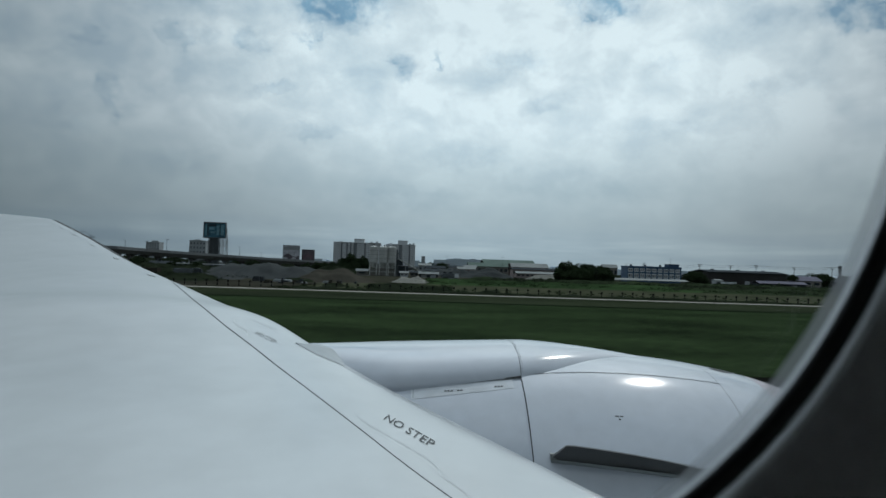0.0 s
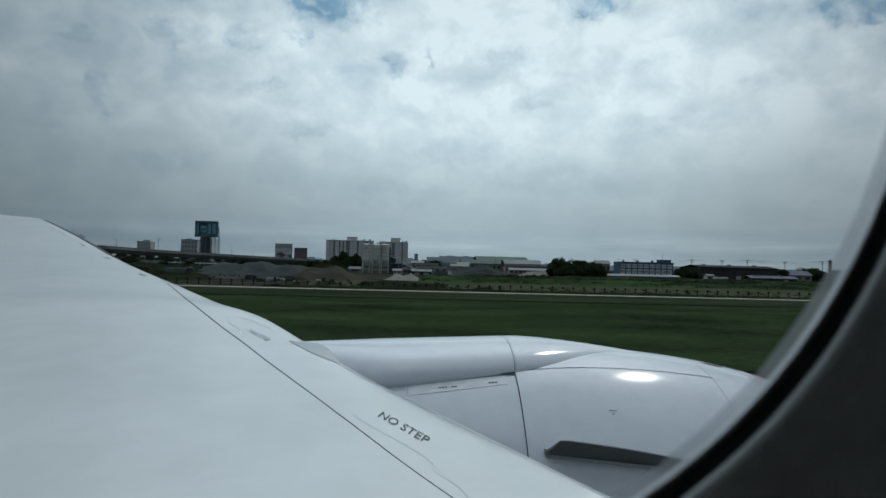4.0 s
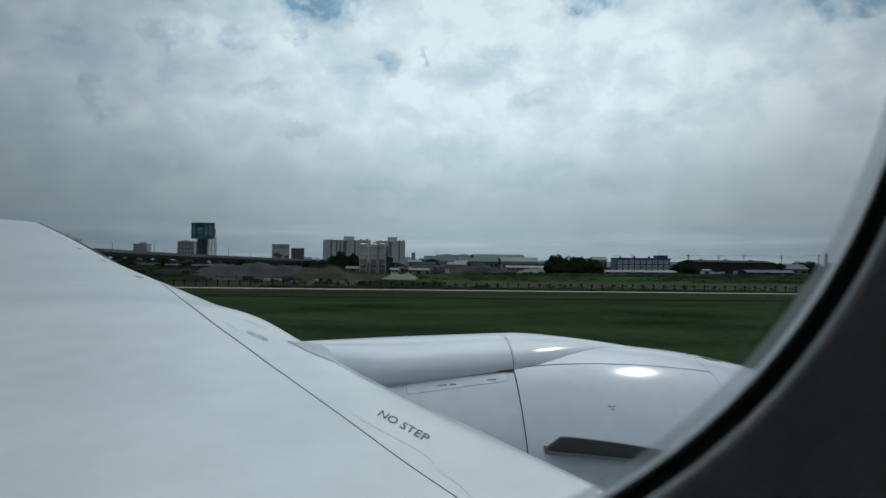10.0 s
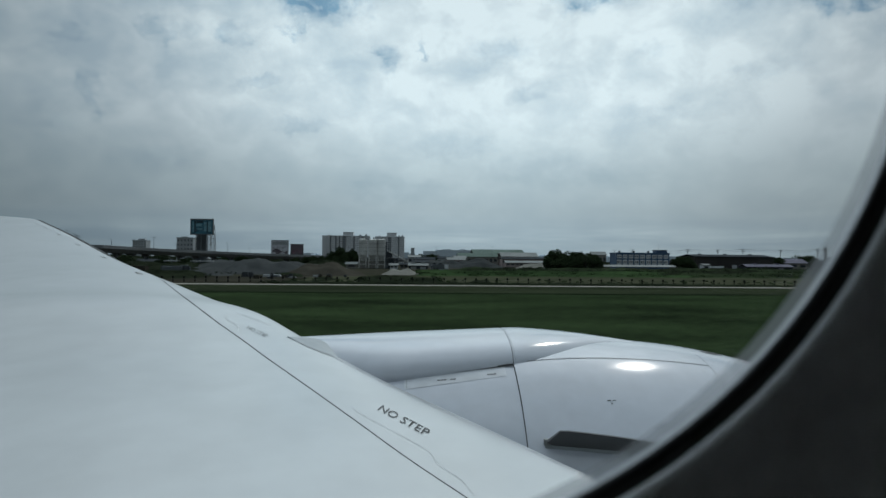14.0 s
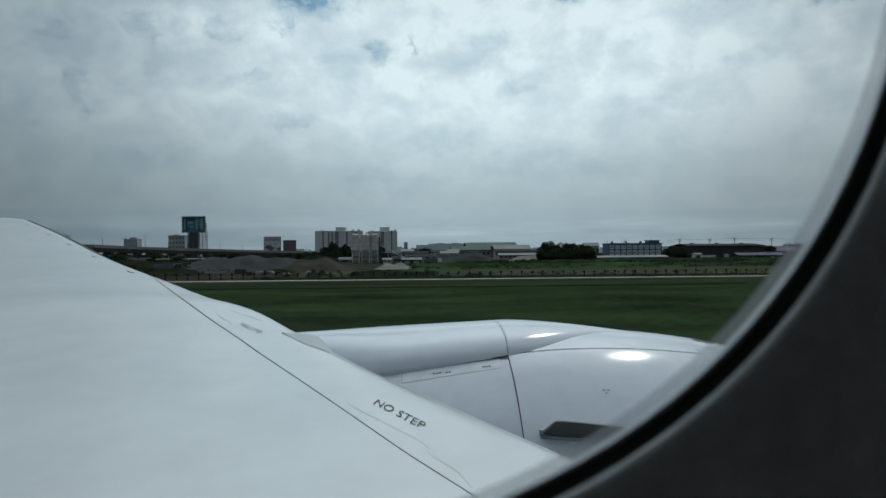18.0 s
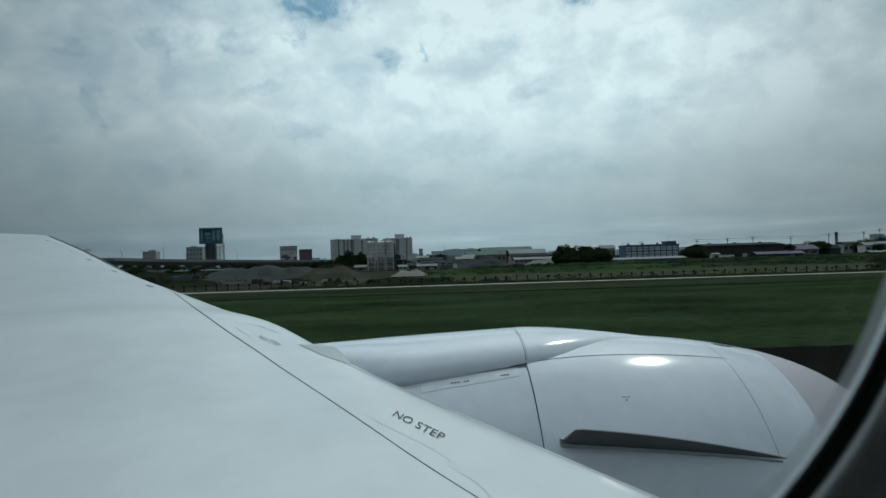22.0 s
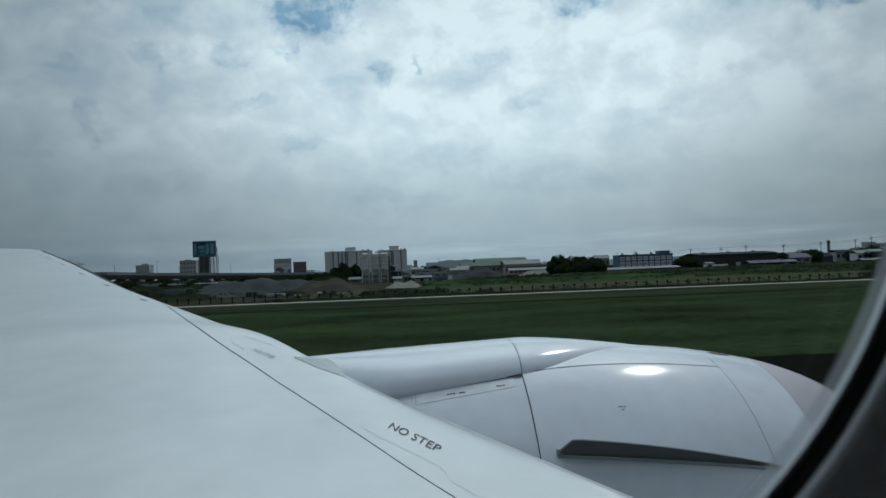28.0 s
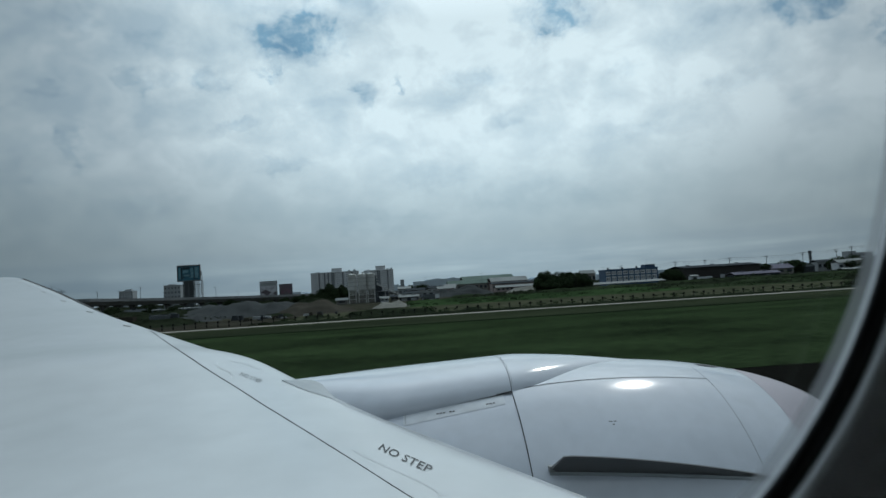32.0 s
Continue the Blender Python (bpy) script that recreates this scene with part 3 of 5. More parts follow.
part("fan_disc", bm, STEEL, engine, "dark fan behind the inlet")
bm = bmesh.new()
bar(bm, (3.2, 0, 0), (3.9, 0, 0), 0.42, 24, 0.03)
part("spinner", bm, STEEL, engine, "grey pointed spinner", smooth=True)
bm = bmesh.new()
bar(bm, (-4.4, 0, 0), (-2.2, 0, 0), 0.75, 32, 1.3)
part("core_cowl", bm, GREYPAINT, engine, "grey tapering core cowl", smooth=True)
bm = bmesh.new()
bar(bm, (-5.4, 0, 0), (-4.3, 0, 0), 0.1, 24, 0.55)
part("exhaust_plug", bm, STEEL, engine, smooth=True)


def on_nacelle(x, deg, lift=0.0):
    r = nac_r(x) + lift
    a = radians(deg)
    return Vector((x, -r * math.cos(a), r * math.sin(a)))


# latch line along the fan cowl
v = []
for k in range(41):
    x = 1.0 + 2.01 * k / 40
    deg = 70.7 + 0.7 * (k / 40) - 3.3 * (1 - k / 40) ** 4
    v += [on_nacelle(x, deg, 0.003), on_nacelle(x, deg + 0.25, 0.003)]
solid("latch_line", v, grid(41, 2), SEAL, engine, "thin dark panel line")

# strake: a thin fin that rises backwards
v = []
for k in range(29):
    f = k / 28
    x = 3.08 - 1.85 * f
    base = 36.2 + 4.8 * f
    tall = 0.25 * (math.sin(f * math.pi * 0.5) ** 0.9) * (1.0 if f < 0.97 else 0.95)
    for deg, lift in ((base - 0.35, -0.02), (base - 0.12, tall), (base + 0.12, tall), (base + 0.35, -0.02)):
        v.append(on_nacelle(x - (0.1 * f if lift < 0 else 0.0), deg, lift))
strake_faces = grid(29, 4) + [(28 * 4, 28 * 4 + 1, 28 * 4 + 2, 28 * 4 + 3)]
solid("strake", v, strake_faces, GREYPAINT, engine, "dark grey strake fin on the cowl")

v = []
for k in range(29):
    f = k / 28
    x = 3.02 - 1.88 * f
    base = 35.6 + 4.8 * f
    v += [on_nacelle(x, base - 0.55, 0.003), on_nacelle(x, base - 0.2, 0.016), on_nacelle(x, base + 0.1, 0.016), on_nacelle(x, base + 0.3, 0.003)]
solid("strake_base", v, grid(29, 4), FAIRING, engine, "thin pale flange under the strake")
bm = bmesh.new()
p = on_nacelle(1.16, 41.0, 0.02)
box(bm, p.x - 0.025, p.x + 0.025, p.y - 0.02, p.y + 0.02, p.z - 0.02, p.z + 0.03)
part("strake_bracket", bm, PALESTEEL, engine, "small pale bracket behind the strake")
for x, deg, w, h in ((1.78, 53.0, 0.035, 0.25), (1.825, 53.0, 0.03, 0.25), (1.805, 52.0, 0.02, 0.3)):
    v = [on_nacelle(x, deg, 0.003), on_nacelle(x + w, deg, 0.003), on_nacelle(x + w, deg + h, 0.003), on_nacelle(x, deg + h, 0.003)]
    solid("cowl_marking", v, [(0, 1, 2, 3)], INK, engine, "tiny dark marking")
v = []
for k in range(13):
    x = 3.12 + 0.28 * k / 12
    wid = 1.6 * math.sin(k / 12 * math.pi)
    v += [on_nacelle(x, 86 - wid, 0.004), on_nacelle(x, 86 + wid, 0.004)]
solid("vent_slot", v, grid(13, 2), SEAL, engine, "dark oval vent near the cowl top")
# grey access strip under the pylon, with two small markings
v = []
for k in range(31):
    x = -0.05 + 0.96 * k / 30
    low = 59.9 + 2.6 * k / 30
    v += [on_nacelle(x, low, -0.009), on_nacelle(x, low + 3.0, -0.009), on_nacelle(x, low + 6.0, -0.009)]
solid("access_strip", v, grid(31, 3), STRIP, engine, "slightly darker grey access strip under the pylon", smooth=True)
v = [on_nacelle(x, d, -0.006) for x in (-0.035, -0.025) for d in (60.3, 62, 64.5)]
solid("strip_joint", v, grid(2, 3), FAIRING, engine)
for x0, deg, count in ((0.26, 62.3, 6), (0.73, 63.2, 4)):
    for k in range(count):
        if k == 3:
            continue
        x = x0 + 0.03 * k
        v = [on_nacelle(x, deg, -0.005), on_nacelle(x + 0.022, deg, -0.005), on_nacelle(x + 0.022, deg + 0.45, -0.005), on_nacelle(x, deg + 0.45, -0.005)]
        solid("strip_marking", v, [(0, 1, 2, 3)], INK, engine)
v = []
for k in range(9):
    x = 0.84 + 0.152 * k / 8
    deg = 66.55 + 0.35 * k / 8
    v += [on_nacelle(x, deg - 0.1 - 0.6 * (k / 8) ** 2, 0.004), on_nacelle(x, deg + 0.9, 0.004)]
solid("hinge_corner", v, grid(9, 2), SEAL, engine, "black notch where cowls and pylon meet")

v = []
for k in range(25):
    x = -0.15 + 1.13 * k / 24
    deg = 63.9 + 2.75 * k / 24
    v += [on_nacelle(x, deg, -0.004), on_nacelle(x, deg + 0.5 + 0.4 * (k / 24) ** 3, -0.004)]
solid("joint_line", v, grid(25, 2), SEAL, engine, "dark joint between cowl and pylon")

# ---- pylon
pylon = new("pylon")
pylon.location = (0, AX_Y * FAR, H)
pylon.scale = (FAR, FAR, FAR)
pylon.parent = airliner
pylon["label"] = "rounded white engine pylon between wing and nacelle"


def pylon_top(x):
    return -0.757 - 0.043 * max(0, 1.15 - x) - 0.088 * max(0, x - 1.15) ** 1.6 - 0.5 * max(0, -1.3 - x)


def pylon_half(x):
    if x < 1.0:
        return max(0.12, 0.88 - 0.45 * max(0, -0.3 - x) - 0.062 * max(0, x + 0.3))
    return 0.79 * max(0.0, 1 - ((x - 1.0) / 1.72) ** 1.25) + 0.01


def pylon_at(x, a, grow=0.0):
    """Rounded top between upright sides that run down into the nacelle."""
    w, t = pylon_half(x) + grow, pylon_top(x) + grow
    deep = 0.27 + 0.05 * min(1.2, max(0, 1.0 - x)) if x < 1.0 else 0.27 + 0.05 * (x - 1.0)
    c, s_ = math.cos(a), math.sin(a)
    return Vector((x, -w * math.copysign(abs(c) ** 0.9, c), t - deep + deep * max(0, s_) ** 0.92))


def pylon_skin(name, xs, grow=0.0):
    m = 41
    v = []
    for x in xs:
        row = [pylon_at(x, math.pi * j / (m - 1), grow) for j in range(m)]
        tuck = min(0.14, 0.6 * pylon_half(x))
        v += [row[0] + Vector((0, tuck, -0.4))] + row + [row[-1] + Vector((0, -tuck, -0.4))]
    return solid(name, v, grid(len(xs), m + 2), GLOSS, pylon, smooth=True)


pylon_skin("rear_fairing", steps(-4.5, 0.994, 44))
pylon_skin("front_fairing", steps(1.0, 2.72, 36))
pylon_skin("joint_gap", steps(0.9, 1.05, 2), -0.015).data.materials[0] = SEAL
for k in range(16):
    p = pylon_at(1.012 + 0.006 * (k % 3 == 0), radians(14 + 72 * k / 15), 0.001)
    bm = bmesh.new()
    bmesh.ops.create_icosphere(bm, subdivisions=1, radius=0.0042, matrix=Matrix.Translation(p))
    part("bolt", bm, SEAL, pylon)

# ---- fuselage and cabin
WIN_X, WIN_Z, WA, WB, WN = -0.0696, H + 0.1048, 0.1830, 0.1733, 2.4


def oval(a, grow=0.0, power=WN):
    """A point of the window's rounded outline, grown outwards by that many metres."""
    c, s_ = math.cos(a), math.sin(a)
    x = (WA + grow) * math.copysign(abs(c) ** (2 / power), c)
    z = (WB + grow) * math.copysign(abs(s_) ** (2 / power), s_)
    return WIN_X + x, WIN_Z + z


ANG = [k * math.tau / 128 for k in range(128)]


def window_ring(name, rows, mat, parent, label="", close=False):
    v = [(oval(a, g)[0], y, oval(a, g)[1]) for g, y in rows for a in ANG]
    f = grid(len(rows), 128, True)
    if close:
        m = len(rows) - 1
        f += [(m * 128 + j, m * 128 + (j + 1) % 128, (j + 1) % 128, j) for j in range(128)]
    return solid(name, v, f, mat, parent, label, smooth=True)


def holed_wall(name, y, grow, x0, x1, z0, z1, mat):
    v, nn = [], 128
    for a in ANG:
        x, z = oval(a, grow)
        v.append((x, y, z))
    for a in ANG:
        x, z = oval(a, grow)
        dx, dz = x - WIN_X, z - WIN_Z
        tx = (x1 if dx > 0 else x0) - WIN_X
        tz = (z1 if dz > 0 else z0) - WIN_Z
        k = 1e9
        if abs(dx) > 1e-9:
            k = min(k, tx / dx)
        if abs(dz) > 1e-9:
            k = min(k, tz / dz)
        v.append((WIN_X + dx * k, y, WIN_Z + dz * k))
    f = grid(2, nn, True)
    # corners of the rectangle
    for cx, cz in ((x0, z0), (x1, z0), (x1, z1), (x0, z1)):
        for i in range(nn):
            j = (i + 1) % nn
            p, q = v[nn + i], v[nn + j]
            if min(abs(p[0] - cx), abs(q[0] - cx)) < 1e-6 and min(abs(p[2] - cz), abs(q[2] - cz)) < 1e-6 and (abs(p[0] - q[0]) > 1e-6 and abs(p[2] - q[2]) > 1e-6):
                v.append((cx, y, cz))
                f.append((nn + i, len(v) - 1, nn + j))
                break
    return solid(name, v, f, mat)


BELT = (5.45, 6.85)
skin = holed_wall("window_belt", 0.152, 0.078, WIN_X - 0.265, WIN_X + 0.265, *BELT, WHITE)
skin.parent = airliner


def window_row(y0, y1, z0, z1, mat, side, stop):
    """The wall beside the window; unseen openings at half-metre pitch are added to brighten the cabin."""
    bm = bmesh.new()
    a = WIN_X + side * 0.265
    for k in range(5):
        lo, hi = sorted((a + side * 0.53 * k, a + side * 0.53 * (k + 1)))
        box(bm, lo, hi, y0, y1, z0, H - 0.09)
        box(bm, lo, hi, y0, y1, H + 0.30, z1)
        box(bm, lo, lo + 0.12, y0, y1, H - 0.09, H + 0.30)
        box(bm, hi - 0.12, hi, y0, y1, H - 0.09, H + 0.30)
    lo, hi = sorted((a + side * 2.65, stop))
    box(bm, lo, hi, y0, y1, z0, z1)
    return bm


for side in (-1, 1):
    part("belt_skin", window_row(0.147, 0.152, *BELT, WHITE, side, side * 7.0), WHITE, airliner, "fuselage skin with further cabin windows")
FR, FZ = 3.05, 5.9
v, arcs = [], []
a0 = math.asin((BELT[1] - FZ) / FR)
a1 = math.tau + math.asin((BELT[0] - FZ) / FR)
c0 = 0.152 - FR * math.cos(a0)
for x in (-7.0, 7.0):
    for k in range(65):
        a = a0 + (a1 - a0) * k / 64
        v.append((x, c0 + FR * math.cos(a), FZ + FR * math.sin(a)))
hull_faces = grid(2, 65) + [tuple(range(65)), tuple(range(65, 130))]
solid("hull", v, hull_faces, WHITE, airliner, "white rounded fuselage barrel")

cabin_wall = tagged(holed_wall("cabin_wall", 0.1254, 0.047, WIN_X - 0.265, WIN_X + 0.265, 5.0, 7.1, SIDEWALL), "dark grey plastic cabin sidewall round the window", "wall", kind="structure")
for side in (-1, 1):
    tagged(part("cabin_wall", window_row(0.1254, 0.1320, 5.0, 7.1, SIDEWALL, side, side * 3.0), SIDEWALL), "grey plastic cabin sidewall with further windows", "wall", kind="structure")
bm = bmesh.new()
box(bm, -3.0, 3.0, -3.2, 0.1254, 4.94, 5.0)
tagged(part("floor", bm, LINING), "dark cabin floor", "floor", kind="structure")
bm = bmesh.new()
box(bm, -3.0, 3.0, -3.2, 0.1254, 7.1, 7.16)
tagged(part("ceiling", bm, LINING), "grey cabin ceiling", "ceiling", kind="structure")
for nm, b in (("wall_aft", (-3.06, -3.0, -3.2, 0.1254)), ("wall_forward", (3.0, 3.06, -3.2, 0.1254)), ("wall_far", (-3.0, 3.0, -3.26, -3.2))):
    bm = bmesh.new()
    box(bm, *b, 5.0, 7.1)
    tagged(part(nm, bm, LINING), "plain grey cabin lining panel", "wall", kind="structure")

window_1 = thing("window_1", 0, 0, 0, "rounded airliner cabin window with black gasket and grey bezel", "window", kind="structure")
window_ring("retainer", [(0.0034, 0.1318), (0.0011, 0.1315), (0.0004, 0.1316)], FROST, window_1, "pale translucent edge ring of the pane")
window_ring("pane_bevel", [(0.0004, 0.1316), (-0.0005, 0.1319), (-0.0018, 0.1324)], FROSTTHIN, window_1, "half-clear bevelled rim of the pane")
window_ring("outer_frame", [(0.0080, 0.1345), (0.040, 0.1430), (0.079, 0.1520)], RETAINER, window_1, "light grey flared outer frame")
window_ring("gasket", [(0.0026, 0.1318), (0.0012, 0.1312), (0.0014, 0.1304), (0.0027, 0.1298), (0.0042, 0.1296), (0.0060, 0.1299), (0.0085, 0.1322)], RUBBER, window_1, "black rubber gasket")
window_ring("bezel", [(0.0062, 0.1306), (0.0050, 0.1297), (0.0047, 0.1288), (0.0043, 0.1274), (0.0047, 0.1268), (0.0060, 0.1263), (0.0095, 0.1259), (0.0165, 0.1256), (0.028, 0.1255), (0.048, 0.1254)], BEZEL, window_1, "smooth grey moulded bezel")
v = [(oval(a, 0.034)[0], 0.1416, oval(a, 0.034)[1]) for a in ANG]
pane = solid("pane", v, [tuple(range(128))], ACRYLIC, window_1, "clear acrylic pane")
pane.visible_shadow = False

# ---------------------------------------------------------------- builders for what lies beyond the airfield
PANEGREY = material("grey_tinted_glass", (0.19, 0.205, 0.22), 0.4, vary=0.2, scale=0.3, fine=2)
PANEPALE = material("pale_curtained_glass", (0.38, 0.40, 0.42), 0.4, vary=0.3, scale=0.3, fine=2)
BROWNWALL = material("dark_brown_wall", (0.068, 0.066, 0.064), 0.85, vary=0.25, scale=0.1, fine=1.0)


def leaf_cloud(verts, faces, cx, cy, cz, rx, ry, rz, count, size, r):
    """Small leaf clumps scattered through an uneven ellipsoid."""
    for _ in range(count):
        while True:
            p = Vector((r.uniform(-1, 1), r.uniform(-1, 1), r.uniform(-1, 1)))
            if 0.35 < p.length < 1:
                break
        p = Vector((cx + p.x * rx, cy + p.y * ry, cz + p.z * rz))
        u = Vector((r.uniform(-1, 1), r.uniform(-1, 1), r.uniform(-0.6, 1))).normalized() * size * r.uniform(0.6, 1.3)
        w = u.orthogonal().normalized() * size * r.uniform(0.5, 1.0)
        k = len(verts)
        n_ = u.cross(w).normalized() * size * 0.35
        verts += [p - u - w * 0.3, p + w, p + u + w * 0.2, p - w * 0.9 + n_]
        faces += [(k, k + 1, k + 2, k + 3)]


def tree(x, y, tall, wide, label, seed, mat=LEAF, dense=1.0):
    r = random.Random(seed)
    t = thing("tree", x, y, 0, label, "tree", "trees beyond the airfield")
    bm = bmesh.new()
    fork = tall * r.uniform(0.22, 0.35)
    bar(bm, (0, 0, -0.3), (0.1 * wide * r.uniform(-1, 1), 0, fork), 0.035 * tall, 7, 0.024 * tall)
    tips = []
    for k in range(5):
        a = k * math.tau / 5 + r.uniform(-0.4, 0.4)
        tip = (math.cos(a) * wide * r.uniform(0.2, 0.36), math.sin(a) * wide * r.uniform(0.2, 0.36), tall * r.uniform(0.38, 0.80))
        bar(bm, (0, 0, fork * 0.9), tip, 0.018 * tall, 5, 0.006 * tall)
        tips.append(tip)
    part("trunk", bm, BARK, t)
    vs, fs = [], []
    for tip in tips + [(0, 0, tall * 0.8), (r.uniform(-0.2, 0.2) * wide, 0, tall * 0.62), (-0.28 * wide, 0, tall * 0.3), (0.28 * wide, 0, tall * 0.3), (0, 0, tall * 0.3)]:
        q = r.uniform(0.20, 0.32)
        leaf_cloud(vs, fs, *tip, wide * q, wide * q, tall * q * 0.85, int(190 * dense), 0.045 * tall, r)
    ob = solid("crown", vs, fs, mat, t)
    return t


def scrub(name, x0, x1, y0, y1, tall, count, mat, label, seed, size=0.5):
    r = random.Random(seed)
    vs, fs = [], []
    for _ in range(count):
        x, y = r.uniform(x0, x1), r.uniform(y0, y1)
        h = tall * (0.35 + 0.65 * max(0, 0.5 + noise.noise((x * 0.045, y * 0.03, seed)))) * r.uniform(0.6, 1.15)
        w = h * r.uniform(1.0, 2.4)
        leaf_cloud(vs, fs, x, y, h * 0.42, w, w * 0.7, h * 0.58, 26, size * r.uniform(0.55, 1.0), r)
    return tagged(solid(name, vs, fs, mat), label, "bushes", kind="stuff")


def bank(x0, x1, y0, y1, tall, mat, label, seed, step=1.2, rough=1.0):
    """A continuous uneven bank of growth whose height rises and falls along its length."""
    nx, ny = max(8, int((x1 - x0) / step)), max(5, int((y1 - y0) / step))
    v = []
    for i in range(nx + 1):
        for j in range(ny + 1):
            x, y = x0 + (x1 - x0) * i / nx, y0 + (y1 - y0) * j / ny
            edge = min(1, 4 * min(i / nx, 1 - i / nx) * nx / 6) * min(1, 2.5 * min(j / ny, 1 - j / ny))
            big = 0.55 + 0.6 * noise.noise((x * 0.05, y * 0.09, seed))
            small = 0.30 * noise.noise((x * 0.45, y * 0.5, seed + 3)) + 0.22 * noise.noise((x * 1.3, y * 1.3, seed + 5))
            v.append((x + 0.3 * noise.noise((x, y, 9.0)), y, max(-0.1, tall * edge * (big + rough * small)) - 0.05))
    return tagged(solid("bushes", v, grid(nx + 1, ny + 1), mat), label, "bushes", kind="stuff")


def fence_post(parent, x, y, h):
    """A stout dark post with a narrow waist between its foot and its head."""
    bm = bmesh.new()
    box(bm, x - 0.15, x + 0.15, y - 0.09, y + 0.09, 0, h * 0.36)
    box(bm, x - 0.06, x + 0.06, y - 0.05, y + 0.05, h * 0.36, h * 0.66)
    box(bm, x - 0.2, x + 0.2, y - 0.14, y + 0.14, h * 0.66, h)
    part("post", bm, POSTDARK, parent)


def street_lamp(x, y, z, tall, arms=2):
    t = thing("street_lamp", x, y, z, "thin grey lamp post with side arms", "lamp post", "lamp posts on the skyline")
    bm = bmesh.new()
    bar(bm, (0, 0, -0.2), (0, 0, tall), 0.16, 6, 0.09)
    part("pole", bm, STEEL, t)
    for k in range(arms):
        sgn = 1 if k else -1
        bm = bmesh.new()
        bar(bm, (0, 0, tall * 0.97), (sgn * 1.3, 0, tall), 0.08, 5, 0.06)
        box(bm, sgn * 1.3 - 0.3, sgn * 1.3 + 0.3, -0.14, 0.14, tall - 0.08, tall + 0.08)
        part("arm", bm, STEEL, t)
    return t


def utility_pole(x, y, tall):
    t = thing("utility_pole", x, y, 0, "dark utility pole with two crossarms and insulators", "utility pole", "utility poles on the skyline")
    bm = bmesh.new()
    bar(bm, (0, 0, -0.3), (0, 0, tall), 0.24, 7, 0.16)
    part("pole", bm, POSTDARK, t)
    for z, w in ((tall - 0.7, 1.5), (tall - 2.0, 1.2)):
        bm = bmesh.new()
        box(bm, -w, w, -0.12, 0.12, z - 0.12, z + 0.12)
        arm = part("crossarm", bm, POSTDARK, t)
        for dx in (-0.85, 0.85):
            bm = bmesh.new()
            bar(bm, (dx * w, 0, z + 0.1), (dx * w, 0, z + 0.5), 0.12, 6, 0.08)
            part("insulator", bm, POSTDARK, arm)
    return t


def lattice(bm, x, y, z0, z1, w, r, bays):
    for k in range(4):
        a, b = (w if k in (1, 2) else -w), (w if k > 1 else -w)
        bar(bm, (x + a, y + b, z0), (x + a, y + b, z1), r, 4)
    dz = (z1 - z0) / bays
    for i in range(bays):
        lo, hi = z0 + i * dz, z0 + (i + 1) * dz
        for s_ in (-1, 1):
            bar(bm, (x - w, y + s_ * w, lo), (x + w, y + s_ * w, hi), r * 0.6, 4)
            bar(bm, (x + s_ * w, y - w, hi), (x + s_ * w, y + w, lo), r * 0.6, 4)
            bar(bm, (x - w, y + s_ * w, hi), (x + w, y + s_ * w, hi), r * 0.6, 4)


def tower_crane(x, y, tall, jib, turn):
    t = thing("tower_crane", x, y, 0, "distant thin tower crane with a long jib", "crane", "cranes on the skyline")
    bm = bmesh.new()
    lattice(bm, 0, 0, 0, tall, 0.9, 0.16, 12)
    part("mast", bm, STEEL, t)
    bm = bmesh.new()
    c, s_ = math.cos(turn), math.sin(turn)
    for z in (tall - 1.2, tall):
        bar(bm, (-c * jib * 0.3, -s_ * jib * 0.3, z), (c * jib, s_ * jib, z), 0.28, 4)
    bar(bm, (0, 0, tall + 6), (c * jib * 0.8, s_ * jib * 0.8, tall), 0.1, 4)
    bar(bm, (0, 0, tall + 6), (-c * jib * 0.28, -s_ * jib * 0.28, tall), 0.1, 4)
    part("jib", bm, STEEL, t)
    bm = bmesh.new()
    bar(bm, (0, 0, tall - 2), (0, 0, tall + 6.2), 0.5, 5, 0.15)
    box(bm, -1, 1, -1, 1, tall - 3, tall - 0.8)
    part("cab", bm, STEEL, t)
    return t


def block(name, x0, x1, y, depth, z1, mat, label, bays, storeys, cap=True, category="building", group="", glass=PANEGREY, z0=0.0):
    """A plain block whose front carries real recessed windows, bay by bay."""
    t = thing(name, (x0 + x1) / 2, y, 0, label, category, group)
    w = (x1 - x0) / 2
    boxed("wall", -w, w, 0.35, depth, 0, z1, mat, t)
    bw, sh = 2 * w / bays, (z1 - z0) / storeys
    bm = bmesh.new()
    for i in range(bays + 1):
        c = -w + i * bw
        box(bm, max(-w, c - bw * 0.22), min(w, c + bw * 0.22), 0.0, 0.36, 0, z1)
    part("pilasters", bm, mat, t)
    bm = bmesh.new()
    for j in range(storeys + 1):
        zc = z0 + j * sh
        box(bm, -w + 0.02, w - 0.02, 0.06, 0.355, max(0, zc - sh * 0.28), min(z1 - 0.02, zc + sh * 0.24))
    part("spandrels", bm, mat, t)
    for i in range(bays):
        for j in range(storeys):
            a = -w + (i + 0.22) * bw
            boxed("window", a, a + bw * 0.56, 0.22, 0.34, z0 + (j + 0.24) * sh, z0 + (j + 0.72) * sh, glass, t)
    if cap:
        boxed("roof", -w - 0.25, w + 0.25, -0.25, depth + 0.25, z1, z1 + 0.6, mat, t)
    return t


